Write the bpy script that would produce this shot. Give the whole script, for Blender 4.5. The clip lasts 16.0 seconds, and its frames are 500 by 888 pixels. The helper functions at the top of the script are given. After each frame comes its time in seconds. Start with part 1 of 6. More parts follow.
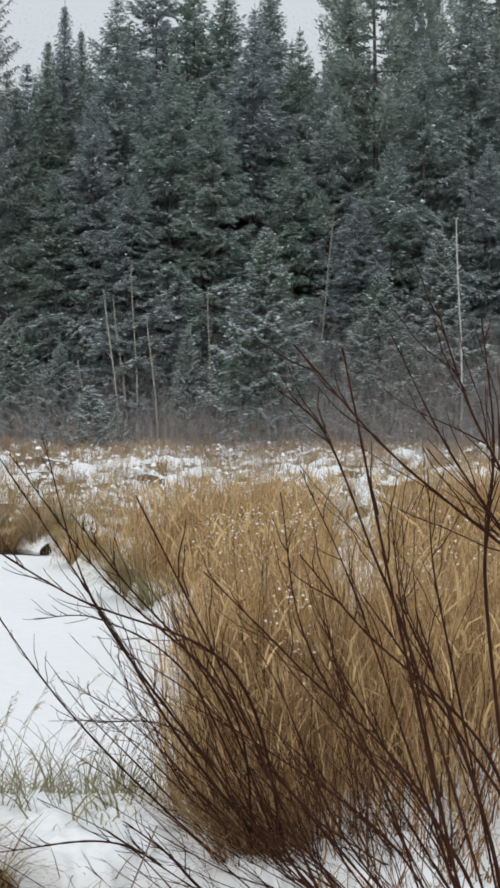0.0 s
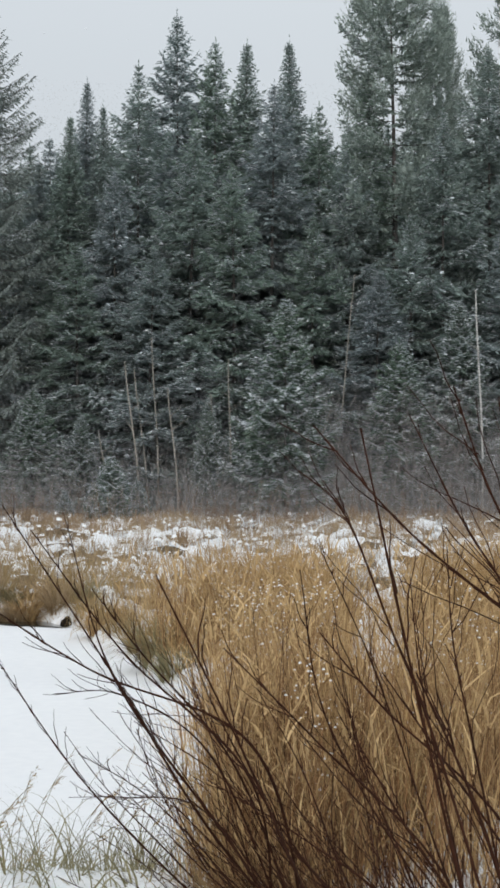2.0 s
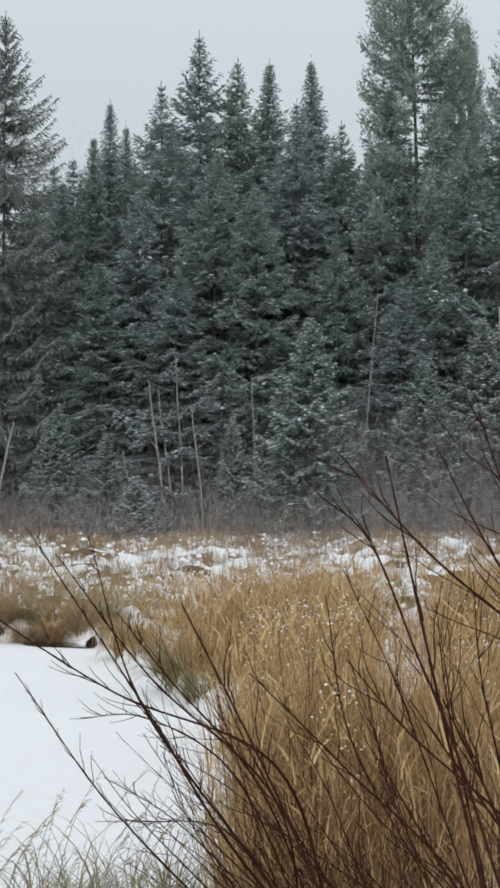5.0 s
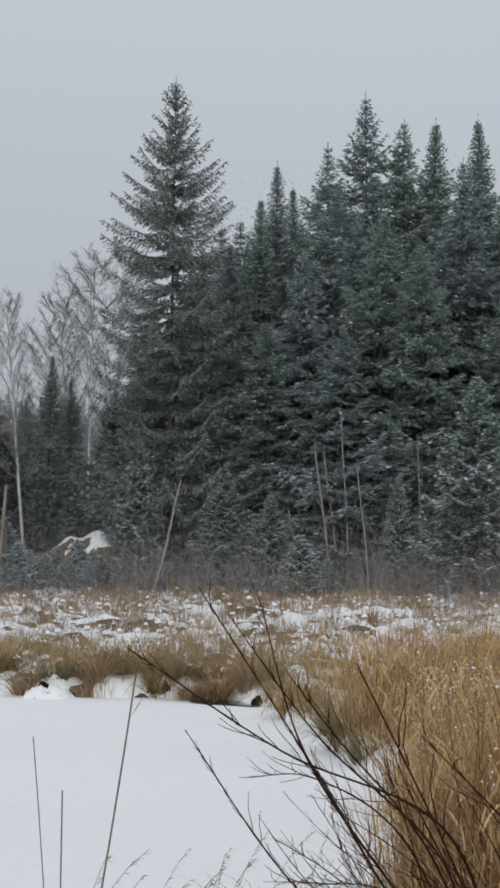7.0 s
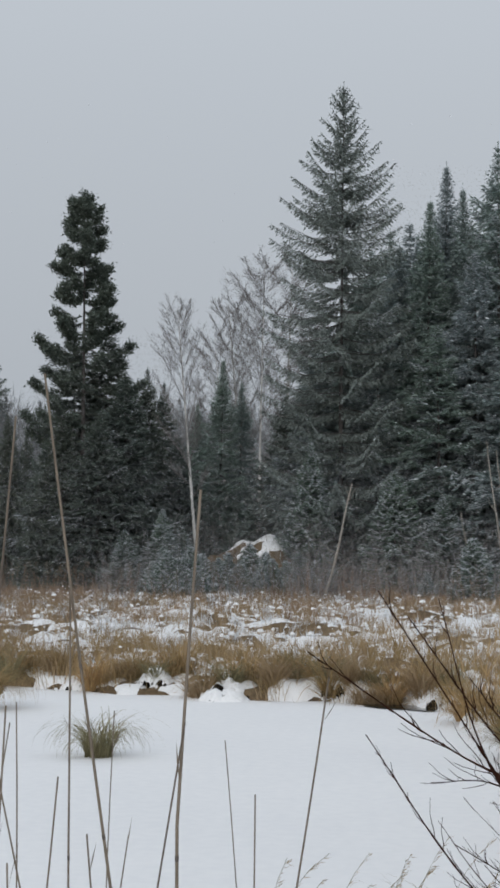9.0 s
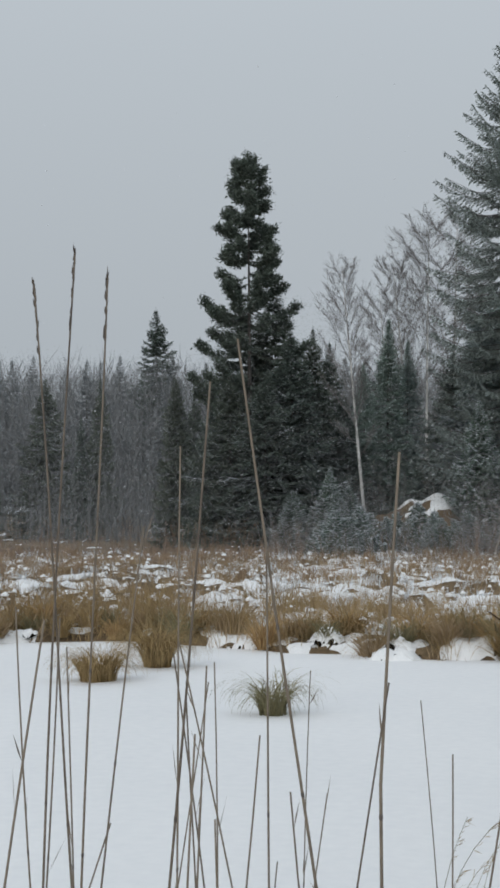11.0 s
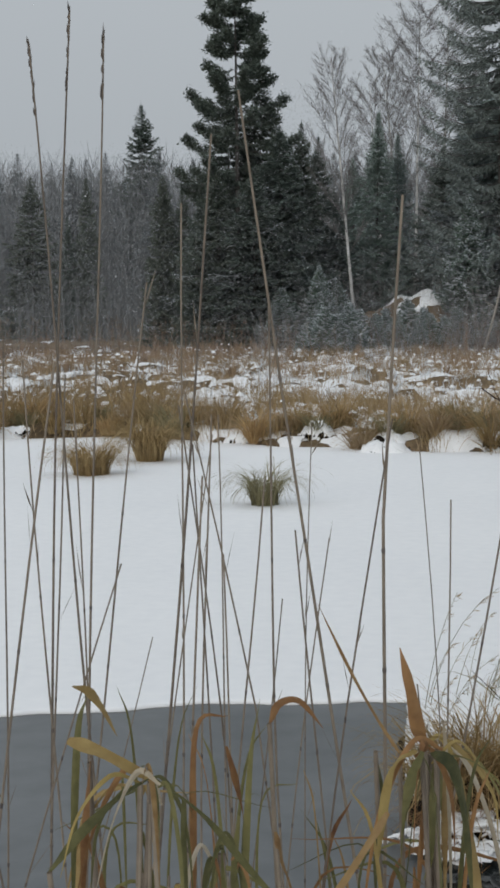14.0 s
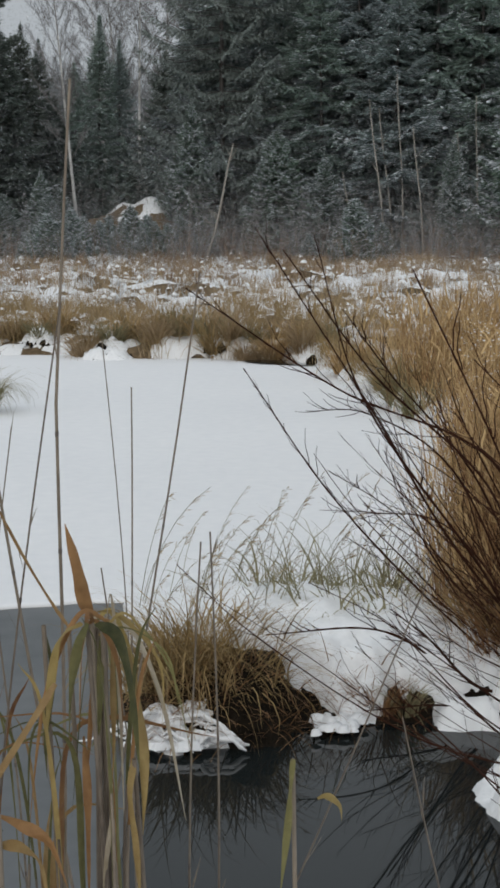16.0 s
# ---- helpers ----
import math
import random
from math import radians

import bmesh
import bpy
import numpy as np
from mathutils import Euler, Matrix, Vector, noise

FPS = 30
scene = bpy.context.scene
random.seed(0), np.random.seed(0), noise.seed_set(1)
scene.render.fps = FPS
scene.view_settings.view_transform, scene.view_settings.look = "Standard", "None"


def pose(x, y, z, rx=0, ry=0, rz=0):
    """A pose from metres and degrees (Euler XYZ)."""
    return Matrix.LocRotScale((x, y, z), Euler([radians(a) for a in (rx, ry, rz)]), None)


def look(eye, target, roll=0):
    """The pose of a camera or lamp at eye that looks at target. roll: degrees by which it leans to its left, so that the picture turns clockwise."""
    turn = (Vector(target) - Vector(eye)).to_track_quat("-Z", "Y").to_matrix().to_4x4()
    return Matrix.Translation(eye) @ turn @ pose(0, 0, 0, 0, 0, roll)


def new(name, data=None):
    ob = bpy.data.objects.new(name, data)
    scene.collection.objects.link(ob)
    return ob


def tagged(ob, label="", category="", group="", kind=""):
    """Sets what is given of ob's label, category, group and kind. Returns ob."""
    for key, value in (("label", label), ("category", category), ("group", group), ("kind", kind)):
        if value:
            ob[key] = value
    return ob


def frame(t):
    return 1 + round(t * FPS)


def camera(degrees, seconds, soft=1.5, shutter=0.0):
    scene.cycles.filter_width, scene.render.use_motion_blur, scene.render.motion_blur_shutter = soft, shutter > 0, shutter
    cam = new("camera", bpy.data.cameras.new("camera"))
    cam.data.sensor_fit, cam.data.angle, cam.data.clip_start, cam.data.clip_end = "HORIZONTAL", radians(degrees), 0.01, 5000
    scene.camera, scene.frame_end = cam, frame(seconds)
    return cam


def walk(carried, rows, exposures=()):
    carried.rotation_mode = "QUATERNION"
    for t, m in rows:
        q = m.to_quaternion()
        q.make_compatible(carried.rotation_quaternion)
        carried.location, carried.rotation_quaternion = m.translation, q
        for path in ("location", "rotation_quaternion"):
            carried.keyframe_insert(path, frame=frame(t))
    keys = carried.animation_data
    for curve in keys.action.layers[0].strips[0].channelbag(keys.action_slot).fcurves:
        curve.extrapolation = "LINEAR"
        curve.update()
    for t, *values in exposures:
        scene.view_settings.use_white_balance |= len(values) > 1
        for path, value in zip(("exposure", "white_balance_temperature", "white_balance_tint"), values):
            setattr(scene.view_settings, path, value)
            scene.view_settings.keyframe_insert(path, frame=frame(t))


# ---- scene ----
# The camera stands at the pond's edge and pans; world y points at the forest, x to the right.
EYE = 2.2            # eye height over the pond's ice
cam = camera(18.44, 16.0, soft=3.0)
# seconds, x, y, z offsets of the eye, and turn to the left, tilt up, lean in degrees
PATH = [
    (0, 0.020, 0.033, -0.032, -7.822, -1.468, 0.264),
    (0.5, 0.021, 0.022, -0.023, -7.689, 0.341, 0.205),
    (1, 0.013, 0.028, -0.017, -7.112, 0.983, 0.543),
    (1.5, 0.015, 0.012, -0.016, -7.160, 1.338, 0.365),
    (2, 0.020, 0.015, -0.017, -7.046, 1.151, 0.183),
    (2.5, 0.017, 0.005, -0.019, -6.580, 0.885, 0.087),
    (3, 0.017, 0.003, -0.012, -6.528, 1.170, 0.185),
    (3.2, 0.020, 0.011, -0.007, -6.563, 1.286, 0.118),
    (5.3, 0.018, 0.016, -0.001, -6.060, 2.144, -0.081),
    (5.5, 0.015, 0.025, -0.002, -5.896, 2.455, 0.052),
    (6, 0.009, 0.024, -0.006, -4.208, 2.903, 0.234),
    (6.5, 0.000, 0.008, -0.001, -1.760, 3.775, 0.464),
    (7, 0.000, 0.000, 0.000, -0.000, 4.011, 0.420),
    (7.5, -0.003, 0.009, 0.001, 1.752, 4.296, 0.522),
    (8, -0.016, 0.020, -0.003, 3.682, 4.337, 0.619),
    (8.2, -0.017, 0.016, -0.002, 4.361, 4.306, 0.557),
    (10.3, -0.058, 0.011, 0.003, 9.536, 3.205, 0.048),
    (10.5, -0.058, 0.007, 0.005, 10.291, 2.974, -0.067),
    (11, -0.071, -0.006, 0.004, 12.492, 2.584, -0.071),
    (11.5, -0.098, -0.054, -0.002, 15.517, 2.195, -0.215),
    (12, -0.110, -0.047, -0.005, 16.741, 1.563, -0.564),
    (12.5, -0.109, -0.046, -0.010, 16.961, 1.061, -0.579),
    (13, -0.091, -0.036, -0.039, 15.674, -0.688, -0.856),
    (13.5, -0.089, -0.028, -0.061, 13.914, -2.919, -0.671),
    (14, -0.085, -0.044, -0.068, 12.119, -4.868, -0.551),
    (14.5, -0.075, -0.060, -0.083, 10.365, -6.434, -0.420),
    (15, -0.069, -0.054, -0.095, 9.008, -6.873, -0.403),
    (15.5, -0.041, -0.095, -0.087, 6.197, -7.262, -0.444),
    (16, -0.008, -0.072, -0.099, 1.962, -8.294, -0.104),
]
walk(cam, [(t, pose(x, y, EYE + z, 90 + tilt, 0, turn) @ pose(0, 0, 0, 0, 0, lean)) for t, x, y, z, turn, tilt, lean in PATH],
     exposures=[(0, 0.37, 6760, 10), (3.0, 0.36, 6740, 10), (5.5, 0.28, 6700, 10), (6.5, 0.09, 6700, 12), (7.0, 0.0, 6660, 12), (8.2, -0.03, 6640, 12),
                (10.5, -0.05, 6620, 9), (12.5, -0.07, 6620, 9), (14.5, -0.11, 6760, 10), (16, -0.11, 6760, 10)])

# ---- overcast sky: brighter overhead than at the horizon, and a weak, wide sun behind cloud ----
world = bpy.data.worlds.new("overcast")
scene.world = world
world.use_nodes = True
wn, wl = world.node_tree.nodes, world.node_tree.links
wn.clear()
sky = wn.new("ShaderNodeTexSky")
sky.sky_type, sky.sun_disc, sky.sun_elevation, sky.sun_rotation = "NISHITA", False, radians(28), radians(200)
sky.air_density, sky.dust_density = 2.0, 6.0
grey = wn.new("ShaderNodeHueSaturation")
grey.inputs["Saturation"].default_value, grey.inputs["Value"].default_value = 0.1, 0.012
wl.new(sky.outputs[0], grey.inputs["Color"])
coord, split, ramp = wn.new("ShaderNodeTexCoord"), wn.new("ShaderNodeSeparateXYZ"), wn.new("ShaderNodeMapRange")
wl.new(coord.outputs["Generated"], split.inputs[0])
wl.new(split.outputs["Z"], ramp.inputs["Value"])
ramp.interpolation_type = "SMOOTHSTEP"
ramp.inputs["From Min"].default_value, ramp.inputs["From Max"].default_value = 0.0, 1.0
ramp.inputs["To Min"].default_value, ramp.inputs["To Max"].default_value = 0.435, 0.80
cloud = wn.new("ShaderNodeMix")
cloud.data_type, cloud.blend_type = "RGBA", "MULTIPLY"
cloud.inputs["Factor"].default_value = 1.0
cloud.inputs["A"].default_value = (0.93, 1.0, 1.09, 1)
both = wn.new("ShaderNodeMix")
both.data_type, both.blend_type = "RGBA", "ADD"
both.inputs["Factor"].default_value = 1.0
back, wout = wn.new("ShaderNodeBackground"), wn.new("ShaderNodeOutputWorld")
# Mix node sockets of the colour type
ca, cb, co = cloud.inputs[6], cloud.inputs[7], cloud.outputs[2]
ca.default_value = (0.895, 1.0, 1.115, 1)
wl.new(ramp.outputs[0], cb)
ba, bb, bo = both.inputs[6], both.inputs[7], both.outputs[2]
wl.new(co, ba)
wl.new(grey.outputs[0], bb)
wl.new(bo, back.inputs["Color"])
back.inputs["Strength"].default_value = 1.0
wl.new(back.outputs[0], wout.inputs[0])
sun = new("sun", bpy.data.lights.new("sun", "SUN"))
sun.data.energy, sun.data.angle, sun.data.color = 0.8, radians(40), (1.0, 0.985, 0.96)
sun.matrix_world = look((0, 0, 24), (13, 43, 0))

# ---- materials ----
def material(name, low, high, rough=0.8, scale=3.0, fine=40.0, bump=0.0, island=0.0, metal=0.0, spec=0.3, object_random=0.0, thin=0.0, tint=None, sheer=0.0):
    """Two colours mixed by noise at two scales, with a bump, and a share of difference from piece to piece."""
    m = bpy.data.materials.new(name)
    m.use_nodes = True
    n, l = m.node_tree.nodes, m.node_tree.links
    b = n["Principled BSDF"]
    co = n.new("ShaderNodeTexCoord")
    a, f = n.new("ShaderNodeTexNoise"), n.new("ShaderNodeTexNoise")
    a.inputs["Scale"].default_value, f.inputs["Scale"].default_value = scale, fine
    a.inputs["Detail"].default_value = f.inputs["Detail"].default_value = 4
    for t in (a, f):
        l.new(co.outputs["Object"], t.inputs["Vector"])
    mid = n.new("ShaderNodeMath")
    mid.operation = "ADD"
    l.new(a.outputs[0], mid.inputs[0])
    l.new(f.outputs[0], mid.inputs[1])
    last = mid.outputs[0]
    if island or object_random:
        g = n.new("ShaderNodeNewGeometry") if island else n.new("ShaderNodeObjectInfo")
        k = n.new("ShaderNodeMath")
        k.operation, k.inputs[1].default_value = "MULTIPLY_ADD", island or object_random
        l.new(g.outputs["Random Per Island" if island else "Random"], k.inputs[0])
        l.new(last, k.inputs[2])
        last = k.outputs[0]
    r = n.new("ShaderNodeMapRange")
    r.inputs["From Min"].default_value, r.inputs["From Max"].default_value = 0.65, 1.35 + island + object_random
    l.new(last, r.inputs["Value"])
    mix = n.new("ShaderNodeMix")
    mix.data_type = "RGBA"
    mix.inputs[6].default_value, mix.inputs[7].default_value = (*low, 1), (*high, 1)
    l.new(r.outputs[0], mix.inputs[0])
    colour = mix.outputs[2]
    if tint:
        # each tree or clump leans more or less to a hue of its own
        who, dye = n.new("ShaderNodeObjectInfo"), n.new("ShaderNodeMix")
        dye.data_type, dye.blend_type = "RGBA", "MULTIPLY"
        dye.inputs[7].default_value = (*tint, 1)
        l.new(who.outputs["Random"], dye.inputs[0])
        l.new(colour, dye.inputs[6])
        colour = dye.outputs[2]
    l.new(colour, b.inputs["Base Color"])
    b.inputs["Roughness"].default_value, b.inputs["Metallic"].default_value = rough, metal
    b.inputs["Specular IOR Level"].default_value = spec
    if bump:
        bp = n.new("ShaderNodeBump")
        bp.inputs["Strength"].default_value, bp.inputs["Distance"].default_value = bump, 0.02
        l.new(f.outputs[0], bp.inputs["Height"])
        l.new(bp.outputs[0], b.inputs["Normal"])
    if thin:
        # thin blades and needles let some light through
        tr, ms, out = n.new("ShaderNodeBsdfTranslucent"), n.new("ShaderNodeMixShader"), n["Material Output"]
        ms.inputs[0].default_value = thin
        l.new(colour, tr.inputs["Color"])
        l.new(b.outputs[0], ms.inputs[1])
        l.new(tr.outputs[0], ms.inputs[2])
        l.new(ms.outputs[0], out.inputs["Surface"])
        if sheer:
            # far flakes are mostly see-through, so oversized ones blend into a haze veil
            see, both = n.new("ShaderNodeBsdfTransparent"), n.new("ShaderNodeMixShader")
            both.inputs[0].default_value = sheer
            l.new(ms.outputs[0], both.inputs[1])
            l.new(see.outputs[0], both.inputs[2])
            l.new(both.outputs[0], out.inputs["Surface"])
    return m


SNOW = material("snow", (0.70, 0.71, 0.72), (0.82, 0.82, 0.82), 0.7, 0.9, 25, 0.35)
SNOW_ICE = material("snow_on_ice", (0.73, 0.735, 0.745), (0.80, 0.80, 0.80), 0.75, 0.25, 8, 0.15)
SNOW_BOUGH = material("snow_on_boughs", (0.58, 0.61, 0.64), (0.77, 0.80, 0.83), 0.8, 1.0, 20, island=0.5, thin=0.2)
# peat coloured near black, so bare spots read as shaded gaps
SOIL = material("peat_litter_and_shade", (0.003, 0.0025, 0.002), (0.026, 0.019, 0.012), 0.95, 9, 90, 1.0, spec=0.1)
# these needles are paled in colour to carry the haze of the snowfall
NEEDLES = material("hazed_spruce_needles", (0.155, 0.190, 0.198), (0.38, 0.44, 0.45), 0.7, 0.35, 6, island=0.7, thin=0.25, tint=(0.86, 0.96, 0.78))
NEEDLES_GREY = material("grey_green_spruce_needles", (0.115, 0.138, 0.128), (0.29, 0.33, 0.305), 0.7, 0.35, 6, island=0.7, thin=0.15)
NEEDLES_BLACK = material("black_spruce_needles", (0.058, 0.080, 0.070), (0.15, 0.185, 0.158), 0.7, 0.4, 6, island=0.7, thin=0.15, tint=(1.1, 1.0, 0.9))
NEEDLES_PINE = material("pine_needles", (0.17, 0.215, 0.195), (0.42, 0.49, 0.44), 0.65, 0.4, 6, island=0.7, thin=0.2)
NEEDLES_FROST = material("frosted_needles", (0.085, 0.115, 0.10), (0.24, 0.30, 0.26), 0.7, 0.5, 6, island=0.7, thin=0.15, tint=(0.85, 1.0, 0.8))
# far needles: distance haze put into a light grey base colour
NEEDLES_FAR = material("hazed_far_needles", (0.155, 0.172, 0.178), (0.22, 0.24, 0.245), 0.8, 0.1, 2, island=0.3, thin=0.1)
BARK = material("spruce_bark", (0.05, 0.045, 0.042), (0.15, 0.135, 0.125), 0.9, 1.5, 20, 0.5)
BIRCH = material("pale_birch_bark", (0.28, 0.27, 0.255), (0.66, 0.65, 0.63), 0.8, 2.0, 9, 0.2)
GREY_WOOD = material("weathered_grey_wood", (0.19, 0.175, 0.15), (0.42, 0.385, 0.34), 0.85, 1.5, 18, 0.3)
TWIG_GREY = material("frosted_misty_twigs", (0.19, 0.182, 0.182), (0.39, 0.38, 0.38), 0.85, 0.6, 8, island=0.5)
TWIG_BIRCH = material("bare_birch_twigs", (0.11, 0.103, 0.100), (0.26, 0.25, 0.245), 0.85, 0.6, 8, island=0.5)
BRUSH = material("bare_brush", (0.17, 0.152, 0.148), (0.35, 0.32, 0.31), 0.9, 0.4, 8, island=0.6)
BRUSH_RED = material("russet_brush", (0.12, 0.075, 0.05), (0.30, 0.21, 0.15), 0.9, 0.4, 8, island=0.6)
# far wood and brush: two close greys, haze mixed into the colour
WOODS_FAR = material("hazed_far_woods", (0.142, 0.147, 0.150), (0.190, 0.195, 0.198), 0.9, 0.05, 1.5, island=0.3)
GRASS = material("dry_golden_grass", (0.185, 0.10, 0.042), (0.74, 0.53, 0.27), 0.75, 0.5, 6, island=1.5, thin=0.25)
GRASS_RED = material("russet_grass_stems", (0.09, 0.042, 0.018), (0.34, 0.19, 0.085), 0.75, 0.5, 6, island=1.2)
GRASS_DARK = material("dry_brown_sedge", (0.14, 0.095, 0.042), (0.54, 0.41, 0.22), 0.8, 0.6, 6, island=0.9, thin=0.25, tint=(0.90, 0.82, 0.70))
GRASS_PALE = material("bleached_meadow_grass", (0.20, 0.13, 0.065), (0.52, 0.40, 0.26), 0.8, 0.35, 6, island=0.9, thin=0.25)
# grass tone greyed and paled to hold the mist at the meadow's back
GRASS_MIST = material("misted_back_meadow_grass", (0.18, 0.115, 0.07), (0.47, 0.35, 0.24), 0.85, 0.4, 6, island=0.9, thin=0.2)
SEDGE_GREEN = material("faded_green_sedge", (0.10, 0.092, 0.045), (0.38, 0.34, 0.20), 0.7, 1.0, 10, island=0.9, thin=0.25)
WILLOW = material("wet_willow_bark", (0.010, 0.0045, 0.003), (0.064, 0.024, 0.013), 0.7, 1.6, 30, 0.2, island=0.6, spec=0.06)
REED = material("dry_reed_stem", (0.08, 0.062, 0.050), (0.27, 0.22, 0.165), 0.6, 5, 40, 0.1, object_random=0.6)
REED_HEAD = material("spent_reed_head", (0.06, 0.05, 0.045), (0.16, 0.135, 0.115), 0.9, 8, 60, 0.2)
LEAF_TAN = material("tan_reed_leaf", (0.16, 0.078, 0.028), (0.46, 0.33, 0.165), 0.65, 6, 60, 0.3, object_random=0.7, thin=0.25, tint=(0.78, 0.84, 0.6))
LEAF_GREEN = material("fading_green_reed_leaf", (0.035, 0.04, 0.014), (0.24, 0.215, 0.085), 0.6, 6, 60, 0.3, object_random=0.9, thin=0.25)
LEAF_RUST = material("rusty_reed_leaf", (0.10, 0.042, 0.016), (0.37, 0.205, 0.085), 0.65, 6, 60, 0.3, object_random=0.7, thin=0.2)
LEAF_PALE = material("bleached_reed_leaf", (0.27, 0.21, 0.13), (0.56, 0.50, 0.40), 0.65, 6, 60, 0.3, object_random=0.5, thin=0.3)

FLAKE = material("falling_flakes", (0.80, 0.82, 0.84), (0.9, 0.91, 0.92), 0.9, 1, 5, thin=0.5)
FAR_FLAKE = material("far_haze_flakes", (0.74, 0.78, 0.82), (0.84, 0.87, 0.90), 0.9, 1, 5, thin=0.5, sheer=0.92)

WATER = bpy.data.materials.new("dark_pond_water")
WATER.use_nodes = True
wb = WATER.node_tree.nodes["Principled BSDF"]
wb.inputs["Base Color"].default_value = (0.012, 0.015, 0.015, 1)
wb.inputs["Roughness"].default_value, wb.inputs["IOR"].default_value = 0.025, 1.33
wb.inputs["Specular IOR Level"].default_value = 0.4

# ---- building helpers ----


def as_mesh(name, verts, quads=None, tris=None, smooth=False):
    """A mesh from arrays of corners, quads and triangles."""
    verts = np.asarray(verts, dtype=np.float32).reshape(-1, 3)
    groups = [np.asarray(g, dtype=np.int32).reshape(-1, w) for g, w in ((quads, 4), (tris, 3)) if g is not None and len(g)]
    me = bpy.data.meshes.new(name)
    me.vertices.add(len(verts))
    me.vertices.foreach_set("co", verts.ravel())
    loops = np.concatenate([g.ravel() for g in groups])
    sizes = np.concatenate([np.full(len(g), g.shape[1], dtype=np.int32) for g in groups])
    me.loops.add(len(loops))
    me.loops.foreach_set("vertex_index", loops)
    me.polygons.add(len(sizes))
    me.polygons.foreach_set("loop_start", np.concatenate([[0], np.cumsum(sizes)[:-1]]).astype(np.int32))
    if smooth:
        me.polygons.foreach_set("use_smooth", np.ones(len(sizes), dtype=bool))
    me.update(calc_edges=True)
    return me


def join(*pieces):
    """Several (verts, quads, tris) in one."""
    v, q, t, n = [], [], [], 0
    for verts, quads, tris in pieces:
        verts = np.asarray(verts, dtype=float).reshape(-1, 3)
        v.append(verts)
        if quads is not None and len(quads):
            q.append(np.asarray(quads).reshape(-1, 4) + n)
        if tris is not None and len(tris):
            t.append(np.asarray(tris).reshape(-1, 3) + n)
        n += len(verts)
    return np.concatenate(v), (np.concatenate(q) if q else None), (np.concatenate(t) if t else None)


def part(name, geo, mat, parent=None, label="", smooth=False):
    """One mesh object under a thing."""
    ob = new(name, geo if isinstance(geo, bpy.types.Mesh) else as_mesh(name, *geo, smooth=smooth))
    if not ob.data.materials:
        ob.data.materials.append(mat)
    if parent:
        ob.parent = parent
    if label:
        ob["label"] = label
    return ob


def thing(name, at=(0, 0, 0), label="", category="", group="", kind="", turn=0.0):
    ob = new(name)
    ob.empty_display_size = 0.2
    ob.matrix_basis = pose(*at, 0, 0, turn)
    return tagged(ob, label, category, group, kind)


def tubes(lines, radii, sides=5):
    """Round tubes along lines (n, k, 3) with radii (n, k); the tips close to a point where the radius is small."""
    lines, radii = np.asarray(lines, dtype=float), np.asarray(radii, dtype=float)
    n, k, _ = lines.shape
    way = np.gradient(lines, axis=1)
    way /= np.linalg.norm(way, axis=2, keepdims=True) + 1e-9
    ref = np.where(np.abs(way[..., 2:3]) > 0.9, np.array([1.0, 0, 0]), np.array([0, 0, 1.0]))
    u = np.cross(way, ref)
    u /= np.linalg.norm(u, axis=2, keepdims=True) + 1e-9
    w = np.cross(way, u)
    a = np.arange(sides) * 2 * math.pi / sides
    ring = u[:, :, None] * np.cos(a)[:, None] + w[:, :, None] * np.sin(a)[:, None]
    v = lines[:, :, None] + ring * radii[:, :, None, None]
    i = np.arange(n)[:, None, None] * k * sides
    j = np.arange(k - 1)[None, :, None] * sides
    s = np.arange(sides)[None, None]
    s2 = (s + 1) % sides
    q = np.stack([i + j + s, i + j + s2, i + j + sides + s2, i + j + sides + s], -1)
    return v.reshape(-1, 3), q.reshape(-1, 4), None


def ribbons(base, heading, length, width, lean, curl, segs=4, twist=None):
    """Blades: thin bent strips from base (n, 3); heading: where they lean to; lean and curl: radians off upright at the root, and more by the tip."""
    n = len(base)
    s = np.linspace(0, 1, segs + 1)
    th = lean[:, None] + curl[:, None] * s[None] ** 1.3
    step = (length / segs)[:, None]
    out, up = np.sin(th[:, :-1]) * step, np.cos(th[:, :-1]) * step
    run = np.concatenate([np.zeros((n, 1)), np.cumsum(out, 1)], 1)
    rise = np.concatenate([np.zeros((n, 1)), np.cumsum(up, 1)], 1)
    ch, sh = np.cos(heading)[:, None], np.sin(heading)[:, None]
    p = base[:, None] + np.stack([run * ch, run * sh, rise], -1)
    tw = heading + math.pi / 2 if twist is None else twist
    side = np.stack([np.cos(tw), np.sin(tw), np.zeros(n)], -1)[:, None] * (width[:, None] * 0.5 * (1.02 - s[None] ** 2.2))[..., None]
    v = np.stack([p - side, p + side], 2).reshape(-1, 3)
    i = np.arange(n)[:, None] * (segs + 1) * 2 + np.arange(segs)[None] * 2
    q = np.stack([i, i + 1, i + 3, i + 2], -1).reshape(-1, 4)
    return v, q, None


def kites(start, way, length, width, roll):
    """Small folded leaf shapes: four corners, two triangles each."""
    ref = np.where(np.abs(way[:, 2:3]) > 0.9, np.array([1.0, 0, 0]), np.array([0, 0, 1.0]))
    u = np.cross(way, ref)
    u /= np.linalg.norm(u, axis=1, keepdims=True) + 1e-9
    w = np.cross(u, way)
    side = u * np.cos(roll)[:, None] + w * np.sin(roll)[:, None]
    drop = w * (width * 0.25)[:, None]
    mid = start + way * (length * 0.45)[:, None]
    v = np.stack([start, mid + side * (width / 2)[:, None] - drop, start + way * length[:, None], mid - side * (width / 2)[:, None] - drop], 1)
    i = np.arange(len(start))[:, None] * 4
    t = np.concatenate([i + [[0, 1, 2]], i + [[0, 2, 3]]])
    return v.reshape(-1, 3), None, t


